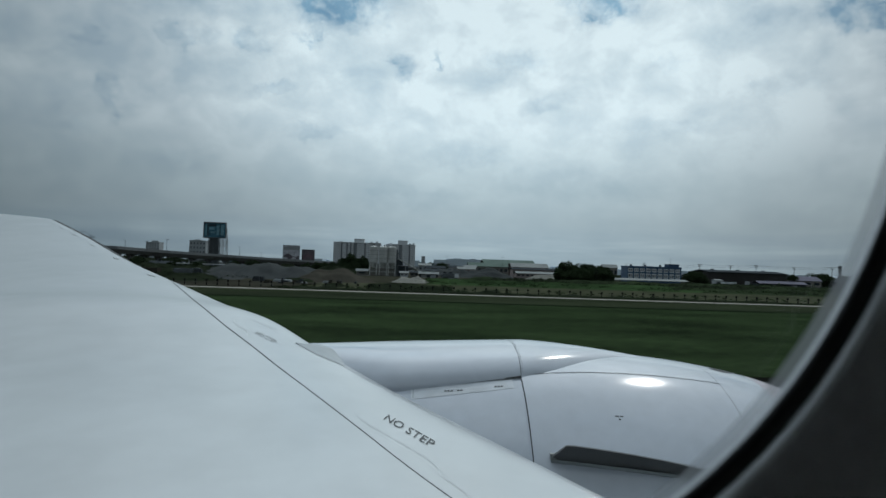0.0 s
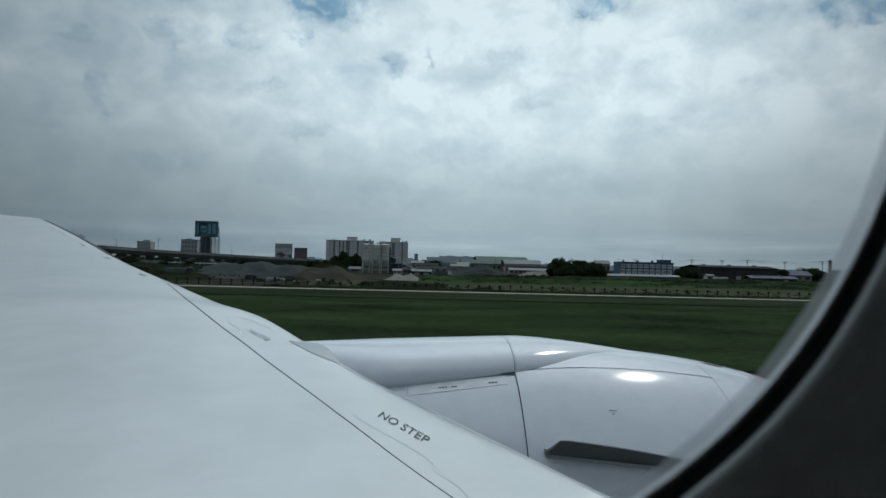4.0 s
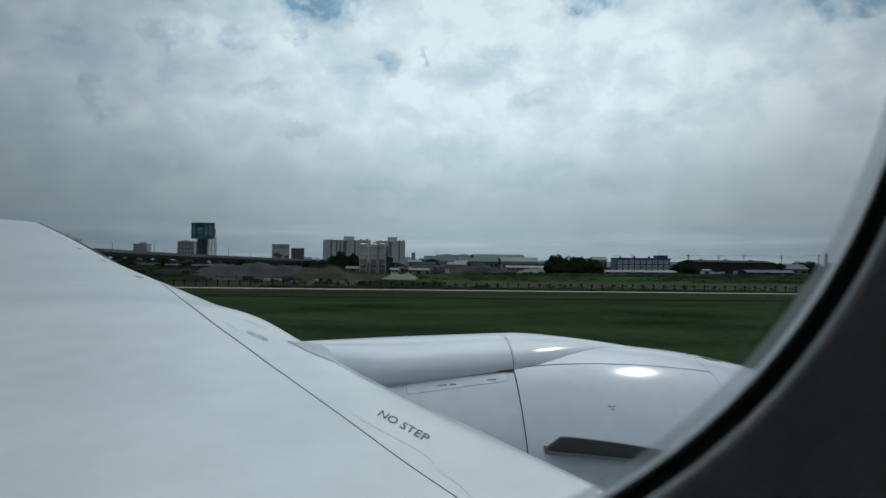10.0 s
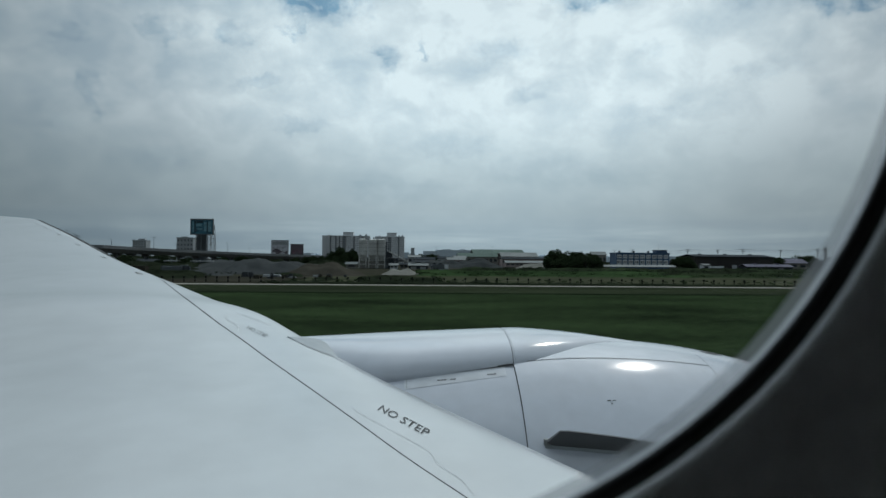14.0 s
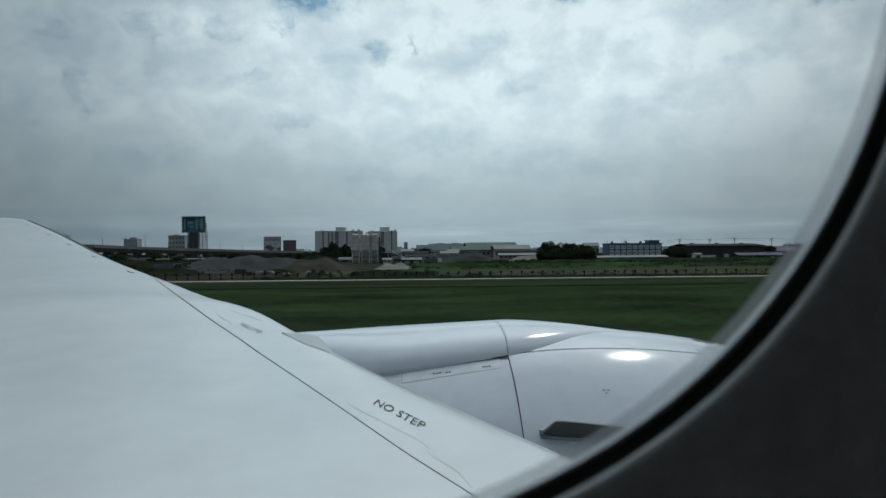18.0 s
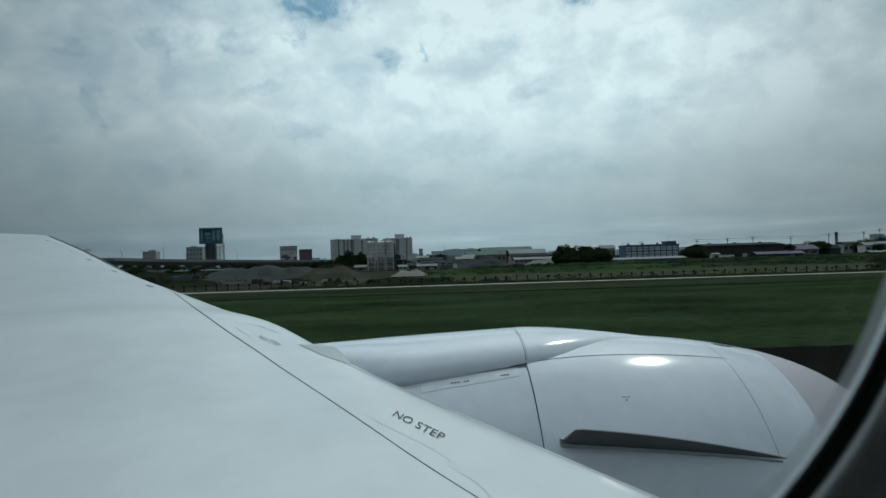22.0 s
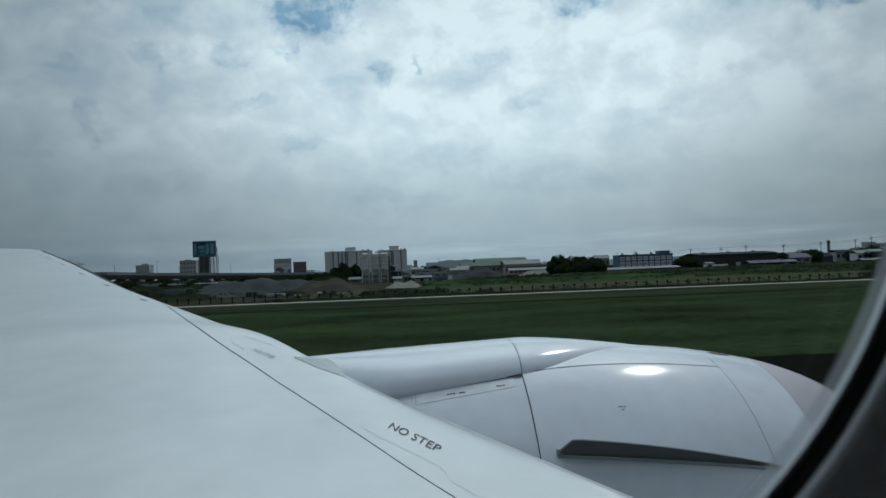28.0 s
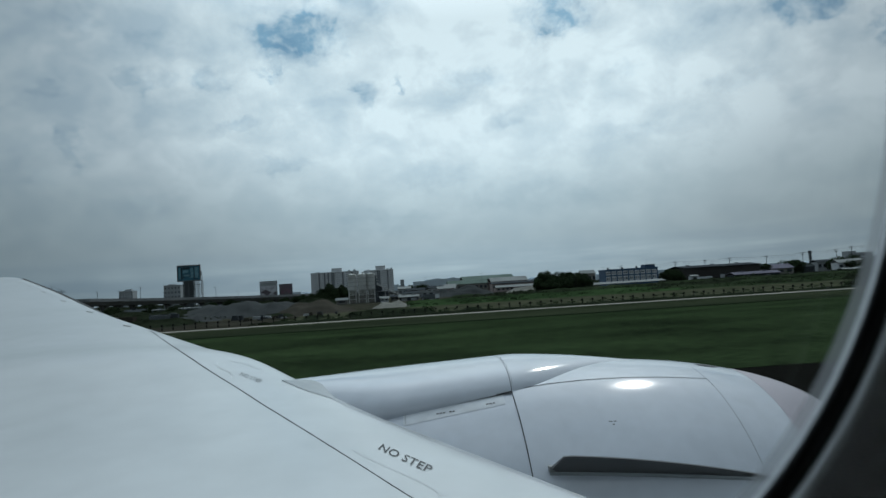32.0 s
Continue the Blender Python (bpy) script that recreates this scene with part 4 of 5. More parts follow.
def apartment(name, x0, x1, y, z1, core, label, bays):
    """A tall block read bay by bay: P a pale pier, B a bay of balconies, W a dark recessed column of windows."""
    t = thing(name, (x0 + x1) / 2, y, 0, label, "apartment building", "apartment towers")
    w = (x1 - x0) / 2
    boxed("wall", -w, w, 1.6, 18, 0, z1, TOWERGREY, t)
    bw, storeys = 2 * w / len(bays), int(z1 / 2.85)
    for i, kind in enumerate(bays):
        a = -w + i * bw
        set_back = 0.5 if (i // 4) % 2 else 0.0
        if kind == "P":
            boxed("pier", a, a + bw, set_back, 1.7, 0, z1 - (0.9 if set_back else 0.0), TOWERWALL, t)
            bm = bmesh.new()
            for j in range(storeys):
                box(bm, a + 0.3 * bw, a + 0.7 * bw, set_back - 0.05, set_back + 0.05, 1.1 + j * 2.85, 2.3 + j * 2.85)
            part("window_column", bm, PANEPALE, t)
        elif kind == "B":
            bm = bmesh.new()
            for j in range(storeys):
                box(bm, a, a + bw, 0.5, 1.65, j * 2.85, j * 2.85 + 1.9)
            part("balcony_column", bm, TOWERWALL, t)
            bm = bmesh.new()
            for j in range(storeys):
                box(bm, a + 0.1 * bw, a + 0.9 * bw, 1.5, 1.62, j * 2.85 + 1.9, j * 2.85 + 2.75)
            part("window_column", bm, PANEPALE, t)
        else:
            bm = bmesh.new()
            for j in range(storeys):
                box(bm, a + 0.06 * bw, a + 0.94 * bw, 1.48, 1.62, j * 2.85 + 0.5, j * 2.85 + 2.7)
            part("window_column", bm, PANEGREY, t)
    mid = (x0 + x1) / 2
    c0, c1, ctop = core
    boxed("roof_core", c0 - mid, c1 - mid, 3, 12, z1, ctop, TOWERWALL, t)
    boxed("core_rim", c0 - mid - 0.4, c1 - mid + 0.4, 2.6, 12.4, ctop, ctop + 0.5, TOWERWALL, t)
    boxed("parapet", -w - 0.2, w + 0.2, 0.9, 18.3, z1, z1 + 0.9, TOWERWALL, t)
    for k, f in enumerate((0.12, 0.78, 0.9)):
        boxed("roof_tank", -w + 2 * w * f, -w + 2 * w * f + 2.6, 4, 8, z1 + 0.9, z1 + 2.0 + 0.5 * k, TOWERGREY, t)
    return t


def shed(name, x0, x1, y, depth, eave, ridge, wall, roof, label, bays=0):
    """A long gabled shed with an overhanging sheet roof and, where asked, a row of windows."""
    t = thing(name, (x0 + x1) / 2, y, 0, label, "shed", "sheds beyond the airfield")
    w = (x1 - x0) / 2
    boxed("wall", -w, w, 0.2, depth, 0, eave, wall, t)
    o = 0.6
    vs = [(-w - o, -o, eave - 0.1), (w + o, -o, eave - 0.1), (w + o, depth / 2, ridge), (-w - o, depth / 2, ridge), (w + o, depth + o, eave - 0.1), (-w - o, depth + o, eave - 0.1)]
    vs += [(x, yy, z + 0.18) for x, yy, z in vs]
    solid("roof", vs, [(0, 1, 2, 3), (3, 2, 4, 5), (6, 9, 8, 7), (9, 11, 10, 8), (0, 6, 7, 1), (5, 4, 10, 11), (0, 3, 9, 6), (3, 5, 11, 9), (1, 7, 8, 2), (2, 8, 10, 4)], roof, t)
    for i in range(bays):
        a = -w + (i + 0.2) * 2 * w / bays
        boxed("window", a, a + 1.2 * w / bays, 0.08, 0.22, eave * 0.45, eave * 0.78, GLASSDARK, t)
    if bays == 0:
        for i in range(max(2, int(w / 7))):
            x = -w + (i + 0.5) * 2 * w / max(2, int(w / 7))
            boxed("roof_vent", x - 0.9, x + 0.9, depth / 2 - 0.7, depth / 2 + 0.7, ridge - 0.1, ridge + 0.75, roof, t)
            boxed("door", x - 1.6, x + 1.6, 0.1, 0.22, 0, min(3.6, eave * 0.7), TOWERGREY if i % 2 else PALESTEEL, t)
    n_ = max(3, int(w / 2.5))
    bm = bmesh.new()
    for i in range(n_ + 1):
        x = -w + 2 * w * i / n_
        box(bm, x - 0.06, x + 0.06, -o, depth / 2 * 0.02 - o + 0.1, eave + 0.02, eave + 0.16)
    part("roof_ribs", bm, roof, t)
    return t


def heap(name, x, y, w, d, h, mat, label, seed, ridge=0.0):
    nu, nv = 48, 24
    v = []
    for i in range(nu + 1):
        for j in range(nv + 1):
            a, b = i / nu * 2 - 1, j / nv * 2 - 1
            q = max(0.0, 1 - math.sqrt(max(0, abs(a) - ridge) ** 2 / (1 - ridge) ** 2 + b * b))
            z = h * min(1, q * 1.25) * (0.85 + 0.35 * noise.noise((a * 2.6 + seed, b * 2.6, seed)))
            z += 0.10 * h * noise.noise((a * 9 + seed, b * 9, 2.0)) * min(1, q * 4)
            v.append((x + a * w, y + b * d, z - 0.1))
    return tagged(solid(name, v, grid(nu + 1, nv + 1), mat, smooth=True), label, "heap", "heaps on the building site")


def truck(x, y, turn, cab, body, label):
    t = thing("truck", x, y, 0, label, "truck", "trucks on the building site")
    t.rotation_euler = (0, 0, turn)
    boxed("cab", 2.2, 4.2, -1.1, 1.1, 0.8, 3.0, cab, t)
    boxed("windscreen", 4.19, 4.23, -0.95, 0.95, 1.9, 2.8, GLASSDARK, t)
    boxed("load_bed", -4.0, 2.0, -1.2, 1.2, 1.1, 2.9, body, t)
    boxed("chassis", -4.0, 4.0, -0.5, 0.5, 0.7, 1.1, STEEL, t)
    for wx in (-3.0, -1.7, 3.1):
        for wy in (-1.1, 1.1):
            bm = bmesh.new()
            bar(bm, (wx, wy - 0.18, 0.5), (wx, wy + 0.18, 0.5), 0.5, 14)
            part("wheel", bm, RUBBER, t)
    return t


# ---------------------------------------------------------------- fence along the perimeter road
fence = thing("fence", 0, 150, 0, "row of short dark posts with thin wires along the perimeter road", "fence")
for k in range(128):
    x = -122 + 2.55 * k
    fence_post(fence, x, 0.3 * noise.noise((x * 0.1, 3, 1)), 1.38 + 0.2 * noise.noise((x * 0.7, 1, 4)))
for z in (0.5, 0.9):
    bm = bmesh.new()
    bar(bm, (-123, 0, z), (203, 0, z), 0.007, 4)
    part("wire", bm, STEEL, fence)

# ---------------------------------------------------------------- viaduct
viaduct = thing("viaduct", 0, 0, 0, "grey concrete elevated road on piers sloping down", "viaduct")
LINE = [(-560, 300, 16.0), (-380, 320, 14.8), (-262, 340, 13.4), (-180, 365, 11.9), (-168, 400, 10.9), (-147, 440, 9.9), (-119, 485, 8.8), (-81, 560, 7.7), (-48, 620, 6.6), (20, 700, 5.6)]


def deck_point(f):
    i = min(len(LINE) - 2, int(f))
    a, b = Vector(LINE[i]), Vector(LINE[i + 1])
    return a.lerp(b, f - i), (b - a).normalized()


v, fs = [], 90
for k in range(fs + 1):
    p, d = deck_point((len(LINE) - 1) * k / fs)
    side = Vector((-d.y, d.x, 0)).normalized()
    for off, dz in ((-7, 0), (-7, -1.5), (-6.6, -1.7), (-4.5, -3.9), (4.5, -3.9), (6.6, -1.7), (7, -1.5), (7, 0), (6.7, 0), (6.7, -1.1), (-6.7, -1.1), (-6.7, 0)):
        v.append(p - side * off + Vector((0, 0, dz)))
solid("deck", v, grid(fs + 1, 12, True), VIADUCT, viaduct, "concrete deck with solid parapets")
v = []
for k in range(fs + 1):
    p, d = deck_point((len(LINE) - 1) * k / fs)
    side = Vector((-d.y, d.x, 0)).normalized()
    for off, dz in ((7.02, -1.42), (7.35, -1.42), (7.35, -1.78), (7.02, -1.78)):
        v.append(p - side * off + Vector((0, 0, dz)))
solid("edge_beam", v, grid(fs + 1, 4, True), VIADUCT, viaduct)
for k in range(30):
    p, d = deck_point((len(LINE) - 1) * (k + 0.5) / 30)
    if p.z < 6.2:
        continue
    side = Vector((-d.y, d.x, 0)).normalized()
    bm = bmesh.new()
    bar(bm, (p.x, p.y, -0.5), (p.x, p.y, p.z - 4.4), 1.1, 10)
    a, b = p - side * 4.3, p + side * 4.3
    q = [bm.verts.new(w) for w in (a + Vector((0, 0, -3.4)), b + Vector((0, 0, -3.4)), p + side * 1.6 + Vector((0, 0, -5.4)), p - side * 1.6 + Vector((0, 0, -5.4)))]
    q2 = [bm.verts.new(w.co + d * 1.8) for w in q]
    bm.faces.new(q)
    bm.faces.new(q2[::-1])
    for i in range(4):
        bm.faces.new((q[i], q[(i + 1) % 4], q2[(i + 1) % 4], q2[i]))
    part("pier", bm, VIADUCT, viaduct)

# ---------------------------------------------------------------- masts, cranes and lamps
for f, tall in ((2.3, 7), (2.9, 7), (3.35, 5.5), (3.8, 6), (4.2, 8.5), (4.6, 5), (5.05, 6), (5.5, 8), (5.9, 5), (6.4, 7)):
    p, d = deck_point(f)
    street_lamp(p.x, p.y, p.z - 1.1, tall, 1 if int(f * 10) % 2 else 2)
for x, y, h in ((168, 470, 13.5), (73, 560, 17.0), (26, 640, 18), (142, 430, 13), (158, 440, 14)):
    street_lamp(x, y, 0, h)
for x, h in ((193, 13.5), (214, 15.2), (238, 15.2), (258, 15.8), (288, 15.5), (318, 16.5), (346, 17.5), (359, 19.5), (382, 21.0), (410, 19), (440, 19.5)):
    utility_pole(x, 474, h)
utility_pole(99, 350, 8.0)
wires = thing("power_line", 0, 474, 0, "thin dark power lines sagging between utility poles", "power line")
POLES = [(193, 13.3), (214, 15.0), (238, 15.0), (258, 15.6), (288, 15.3), (318, 16.3), (346, 17.3), (382, 20.8), (410, 18.8), (440, 19.3)]
for dy, drop in ((-0.9, 0.0), (0.9, 0.0), (0.0, 1.4)):
    bm = bmesh.new()
    for (xa, za), (xb, zb) in zip(POLES, POLES[1:]):
        last = None
        for k in range(7):
            t = k / 6
            q = (xa + (xb - xa) * t, dy, za + (zb - za) * t - drop - 2.4 * t * (1 - t))
            if last:
                bar(bm, last, q, 0.05, 3)
            last = q
    part("wire", bm, POSTDARK, wires)

tower_crane(-352, 660, 26, 13, 0.1)
tower_crane(-470, 700, 30, 17, 0.25)
tower_crane(-430, 690, 26, 14, 2.9)
bm = bmesh.new()
telecom = thing("radio_mast", 383, 560, 0, "slim dark mast with a wider head on the skyline", "mast")
lattice(bm, 0, 0, 0, 17, 0.8, 0.2, 8)
part("mast", bm, STEEL, telecom)
bm = bmesh.new()
bar(bm, (0, 0, 8), (0, 0, 17), 0.75, 8)
bar(bm, (0, 0, 16.5), (0, 0, 18.0), 1.0, 10, 1.6)
bar(bm, (0, 0, 18.0), (0, 0, 19.5), 1.6, 10, 1.3)
part("head", bm, STEEL, telecom)

# ---------------------------------------------------------------- billboards
POSTER = material("poster_patch_tone", (0.20, 0.40, 0.48), 0.5, vary=0.4, scale=0.5, fine=2)
POSTERLOW = material("poster_dark_tone", (0.025, 0.06, 0.075), 0.5, vary=0.4, scale=0.4, fine=2)
billboard = thing("billboard", -157.2, 480, 0, "large teal billboard on a dark lattice tower", "billboard")
boxed("panel", -8.2, 8.2, -0.6, 0.6, 22.6, 34.0, SIGNBLUE, billboard, "faded teal poster panel")
for x0, x1, z0, z1 in ((-8.5, 8.5, 33.6, 34.3), (-8.5, 8.5, 22.3, 23.0), (-8.5, -7.9, 23.0, 33.6), (7.9, 8.5, 23.0, 33.6)):
    boxed("frame_bar", x0, x1, -0.9, 0.7, z0, z1, STEEL, billboard)
for k in range(9):
    boxed("lamp_arm", -7.6 + 1.9 * k, -7.45 + 1.9 * k, -0.9, 0.0, 34.2, 34.9, STEEL, billboard)
for x0, x1, z0, z1 in ((-6.9, -5.9, 24.4, 32.4), (-4.2, -0.2, 28.6, 30.6), (-3.4, 0.6, 26.0, 27.4), (1.4, 3.4, 25.0, 31.8), (4.4, 6.9, 24.6, 32.4)):
    boxed("poster_patch", x0, x1, -0.68, -0.6, z0, z1, POSTER, billboard, "paler patch of the poster")
for x0, x1, z0, z1 in ((-5.6, -4.6, 24.0, 33.0), (-4.0, 1.0, 31.2, 33.0), (3.6, 4.2, 24.0, 33.0)):
    boxed("poster_shade", x0, x1, -0.66, -0.6, z0, z1, POSTERLOW, billboard, "darker field of the poster")
for x in (-2.4, 1.6):
    bm = bmesh.new()
    lattice(bm, x, 0.6, 0, 22.4, 1.7, 0.26, 8)
    part("leg", bm, STEEL, billboard)
bm = bmesh.new()
for z in (4, 7, 10, 13, 16, 19):
    box(bm, -4.3, 3.6, -0.9, -0.6, z, z + 0.9)
box(bm, -3.8, 3.2, 0.2, 0.8, 0, 22.3)
part("brace_panel", bm, STEEL, billboard)
bm = bmesh.new()
lattice(bm, 7.2, 1.6, 0, 22.6, 1.9, 0.13, 9)
part("side_tower", bm, PALESTEEL, billboard, "paler lattice side tower")

rear = thing("billboard", -167.5, 520, 0, "smaller dark billboard on a pale lattice behind the large one", "billboard")
boxed("panel", -7.2, 7.2, -0.4, 0.4, 27.9, 31.6, STEEL, rear, "dark narrow panel")
for x in (-5.4, 0.0, 5.4):
    bm = bmesh.new()
    lattice(bm, x, 0.9, 0, 28.0, 1.5, 0.14, 10)
    part("leg", bm, PALESTEEL, rear)
bm = bmesh.new()
for z in (17, 20.5, 24):
    box(bm, -7.0, 7.0, -0.2, 0.1, z, z + 0.35)
part("brace_panel", bm, PALESTEEL, rear)

POSTERMAROON = material("maroon_poster", (0.15, 0.122, 0.142), 0.5, vary=0.35, scale=0.2, fine=0.8)
for x0, x1, y, z0, z1, m, lab in ((-149.3, -131.7, 680, 7, 23.8, SIGNPALE, "pale poster billboard with blurred purple artwork"), (-136.5, -122.5, 720, 7, 20.7, POSTERMAROON, "dull maroon poster billboard")):
    t = thing("billboard", (x0 + x1) / 2, y, 0, lab, "billboard", "roadside billboards")
    w = (x1 - x0) / 2
    boxed("panel", -w, w, 0, 0.6, z0, z1, m, t)
    for a, b, c, d in ((-w - 0.3, w + 0.3, z1, z1 + 0.5), (-w - 0.3, w + 0.3, z0 - 0.5, z0), (-w - 0.3, -w, z0, z1), (w, w + 0.3, z0, z1)):
        boxed("frame_bar", a, b, -0.2, 0.7, c, d, STEEL, t)
    if m is SIGNPALE:
        for k in range(12):
            a = -8.0 + 1.34 * k
            boxed("poster_patch", a, a + 1.33, -0.1, 0, 10.4 + 1.3 * math.sin(0.9 * k + 1), 13.4 + 1.7 * math.sin(0.55 * k), POSTERMAROON, t, "purple patch of artwork")
        boxed("poster_band", -w + 0.6, w - 0.6, -0.06, 0, 19.4, 22.6, PANEPALE, t)
    else:
        for a, c in ((-5.2, 10.0), (-1.6, 12.4), (2.0, 10.6)):
            boxed("poster_patch", a, a + 2.6, -0.1, 0, c, c + 4.4, SIGNRED, t)
    for x in (-w * 0.6, w * 0.6):
        bm = bmesh.new()
        bar(bm, (x, 0.9, 0), (x, 0.9, z1 - 1), 0.4, 6)
        part("leg", bm, STEEL, t)

# ---------------------------------------------------------------- tall buildings
apartment("apartment_building", -115.5, -54.3, 822, 34.2, (-88.8, -75.6, 39.2), "pale grey twelve-storey apartment block with vertical bays", "PPBPWPPWPWPWWPBPPWPBPPWPBP")
apartment("apartment_building", -48.3, -8.9, 845, 34.4, (-32.4, -19.5, 40.0), "second pale twelve-storey apartment block with a roof core", "PBPPWPBPWWPPBPWPBP")
block("office_block", -183.2, -170.6, 500, 12, 20.2, TOWERGREY, "grey mid-rise block beside the large billboard", 5, 6)
boxed("stair_head", -4, 1, 3, 7, 20.2, 21.6, TOWERGREY, bpy.data.objects["office_block"])
block("hotel_block", -425, -405, 980, 16, 29.4, TOWERGREY, "small distant grey block on the skyline", 5, 8)
boxed("stair_head", -3, 7, 3, 9, 29.4, 32.5, TOWERGREY, bpy.data.objects["hotel_block"])
block("hotel_block", 0, 7, 1200, 10, 25.4, TOWERGREY, "slim hazy block between low roofs", 3, 7)

# ---------------------------------------------------------------- batching plant
plant = thing("concrete_plant", -21, 362, 0, "pale cylindrical silos of a concrete batching plant", "silos")
for x, r, h, y in ((-6.6, 2.45, 16.6, 0.5), (-0.9, 2.6, 16.4, 0), (4.1, 2.45, 16.6, 0.4)):
    bm = bmesh.new()
    bar(bm, (x, y, 7.6), (x, y, h), r, 28)
    bar(bm, (x, y, h), (x, y, h + 0.5), r, 28, r * 0.35)
    bar(bm, (x, y, 4.4), (x, y, 7.6), 0.5, 28, r)
    silo = part("silo", bm, SILO, plant)
    for z in (7.6, 9.8, 12.0, 14.2):
        bm = bmesh.new()
        bar(bm, (x, y, z), (x, y, z + 0.2), r + 0.06, 28)
        part("band", bm, PALESTEEL, silo)
    bm = bmesh.new()
    bar(bm, (x + 0.5, y, h + 0.3), (x + 0.5, y, h + 1.5), 0.45, 8)
    part("filter", bm, PALESTEEL, silo, "small dust filter on the silo's top")
    for k in range(14):
        a = math.tau * k / 14
        bm = bmesh.new()
        bar(bm, (x + r * 0.96 * math.cos(a), y + r * 0.96 * math.sin(a), h + 0.1), (x + r * 0.96 * math.cos(a), y + r * 0.96 * math.sin(a), h + 1.0), 0.04, 4)
        part("rail_post", bm, PALESTEEL, silo)
    for sx in (-1, 1):
        for sy in (-1, 1):
            bm = bmesh.new()
            bar(bm, (x + sx * r * 0.8, y + sy * r * 0.8, 0), (x + sx * r * 0.8, y + sy * r * 0.8, 8.0), 0.28, 6)
            part("leg", bm, SILO, plant)
    bm = bmesh.new()
    for sz in (2.2, 4.6):
        box(bm, x - r * 0.85, x + r * 0.85, y - r * 0.8 - 0.15, y - r * 0.8 + 0.15, sz, sz + 0.35)
    part("cross_beam", bm, SILO, plant)
boxed("control_room", -8.6, 6.4, 1.0, 4.2, 0, 4.2, WALLCREAM, plant)
bm = bmesh.new()
lattice(bm, 7.2, 0.5, 0, 13.4, 0.8, 0.16, 8)
part("elevator_frame", bm, STEEL, plant, "dark lattice bucket elevator")
boxed("elevator_casing", 6.6, 7.4, 0.1, 0.9, 0.3, 15.4, STEEL, plant, "dark elevator casing")
boxed("hopper", 7.0, 10.4, -0.8, 2.0, 6.4, 9.4, DARKROOF, plant, "dark hopper at the conveyor's head")
boxed("dark_screen", 6.2, 13.5, 2.2, 2.6, 0, 6.0, DARKROOF, plant)
bm = bmesh.new()
a, b = Vector((8.4, -2, 9.8)), Vector((20.6, -2, 3.2))
for off in (0.0, 1.0):
    bar(bm, a + Vector((0, off, 0)), b + Vector((0, off, 0)), 0.3, 5)
for k in range(9):
    p = a.lerp(b, k / 8)
    bar(bm, p, p + Vector((0, 1.0, 0.9)), 0.1, 4)
part("conveyor", bm, SILO, plant, "pale sloping conveyor")
for x in (12, 16.5):
    bm = bmesh.new()
    bar(bm, (x, -1.5, 0), (x, -1.5, 9.8 - (x - 8.4) * 0.541), 0.16, 5)
    part("leg", bm, PALESTEEL, plant)

# ---------------------------------------------------------------- sheds and houses
PINKWALL = material("dusty_pink_wall", (0.40, 0.34, 0.33), 0.85, vary=0.2, scale=0.1, fine=1.0)
LILACROOF = material("pale_lilac_roof_sheet", (0.20, 0.195, 0.24), 0.8, vary=0.15, scale=0.1, fine=0.9)
shed("warehouse", 59.4, 108, 590, 34, 11.6, 15.2, WALLCREAM, GREENROOF, "long warehouse with a faded green roof", 14)
shed("warehouse", 42.7, 78, 560, 18, 8.0, 11.4, WALLCREAM, GREENROOF, "lower cream warehouse with a row of windows", 9)
shed("warehouse", 79.8, 112, 548, 20, 8.4, 12.0, PINKWALL, PALEROOF, "pink-walled shed with a pale sheet roof", 9)
shed("warehouse", 74, 118, 505, 12, 6.4, 7.6, PINKWALL, DARKROOF, "long low pink shed with a dark roof", 12)
shed("warehouse", 72, 106, 470, 10, 3.4, 4.9, PINKWALL, PALEROOF, "low pink shed with a pale sheet roof", 10)
shed("house", 100, 112, 440, 9, 6.6, 8.4, PINKWALL, DARKROOF, "two-storey pink house beside the thicket", 3)
shed("warehouse", 186.1, 238.2, 400, 26, 9.0, 10.3, BROWNWALL, DARKROOF, "long dark brown warehouse with a shallow roof", 0)
shed("warehouse", 205, 234, 372, 9, 2.8, 4.2, DARKROOF, LILACROOF, "low pale-roofed shed before the dark warehouse", 0)
shed("site_shed", 183.5, 187.5, 384, 5, 3.6, 4.2, WHITEWALL, PALEROOF, "small white kiosk before the dark warehouse", 1)
shed("house", 172, 182, 412, 8, 4.4, 6.0, PINKWALL, DARKROOF, "small pink house beside the blue factory", 2)
shed("house", 176, 190, 600, 10, 11.0, 14.2, WALLCREAM, PALEROOF, "pale building behind the factory", 4)
shed("house", 262, 281, 430, 14, 5.0, 8.0, WALLCREAM, LILACROOF, "house with a pale lilac pitched roof", 3)
shed("house", 252, 262, 452, 9, 6.5, 9.4, WALLCREAM, PALEROOF, "pale house behind the sheds", 2)
shed("house", 296, 308, 446, 9, 5.0, 7.2, DARKROOF, DARKROOF, "dark-roofed house among trees", 2)
shed("house", 322, 331, 440, 8, 6.4, 8.6, WHITEWALL, PALEROOF, "small white house among trees", 2)
shed("site_shed", 282, 298, 380, 7, 1.8, 2.8, DARKROOF, PALEROOF, "low pale-roofed shed on the rise", 0)
block("office_block", 380, 397, 500, 12, 13.6, TOWERGREY, "grey flat-roofed block with small windows", 5, 4)
shed("warehouse", 410, 500, 520, 20, 8.6, 10.8, WALLCREAM, DARKROOF, "long grey warehouse with roof vents", 0)
shed("warehouse", 405, 440, 490, 12, 3.4, 5.2, WALLCREAM, PALEROOF, "low pale shed on the rise", 5)
block("office_block", 398, 405, 530, 8, 15.6, TOWERGREY, "narrow grey block on the skyline", 2, 4)

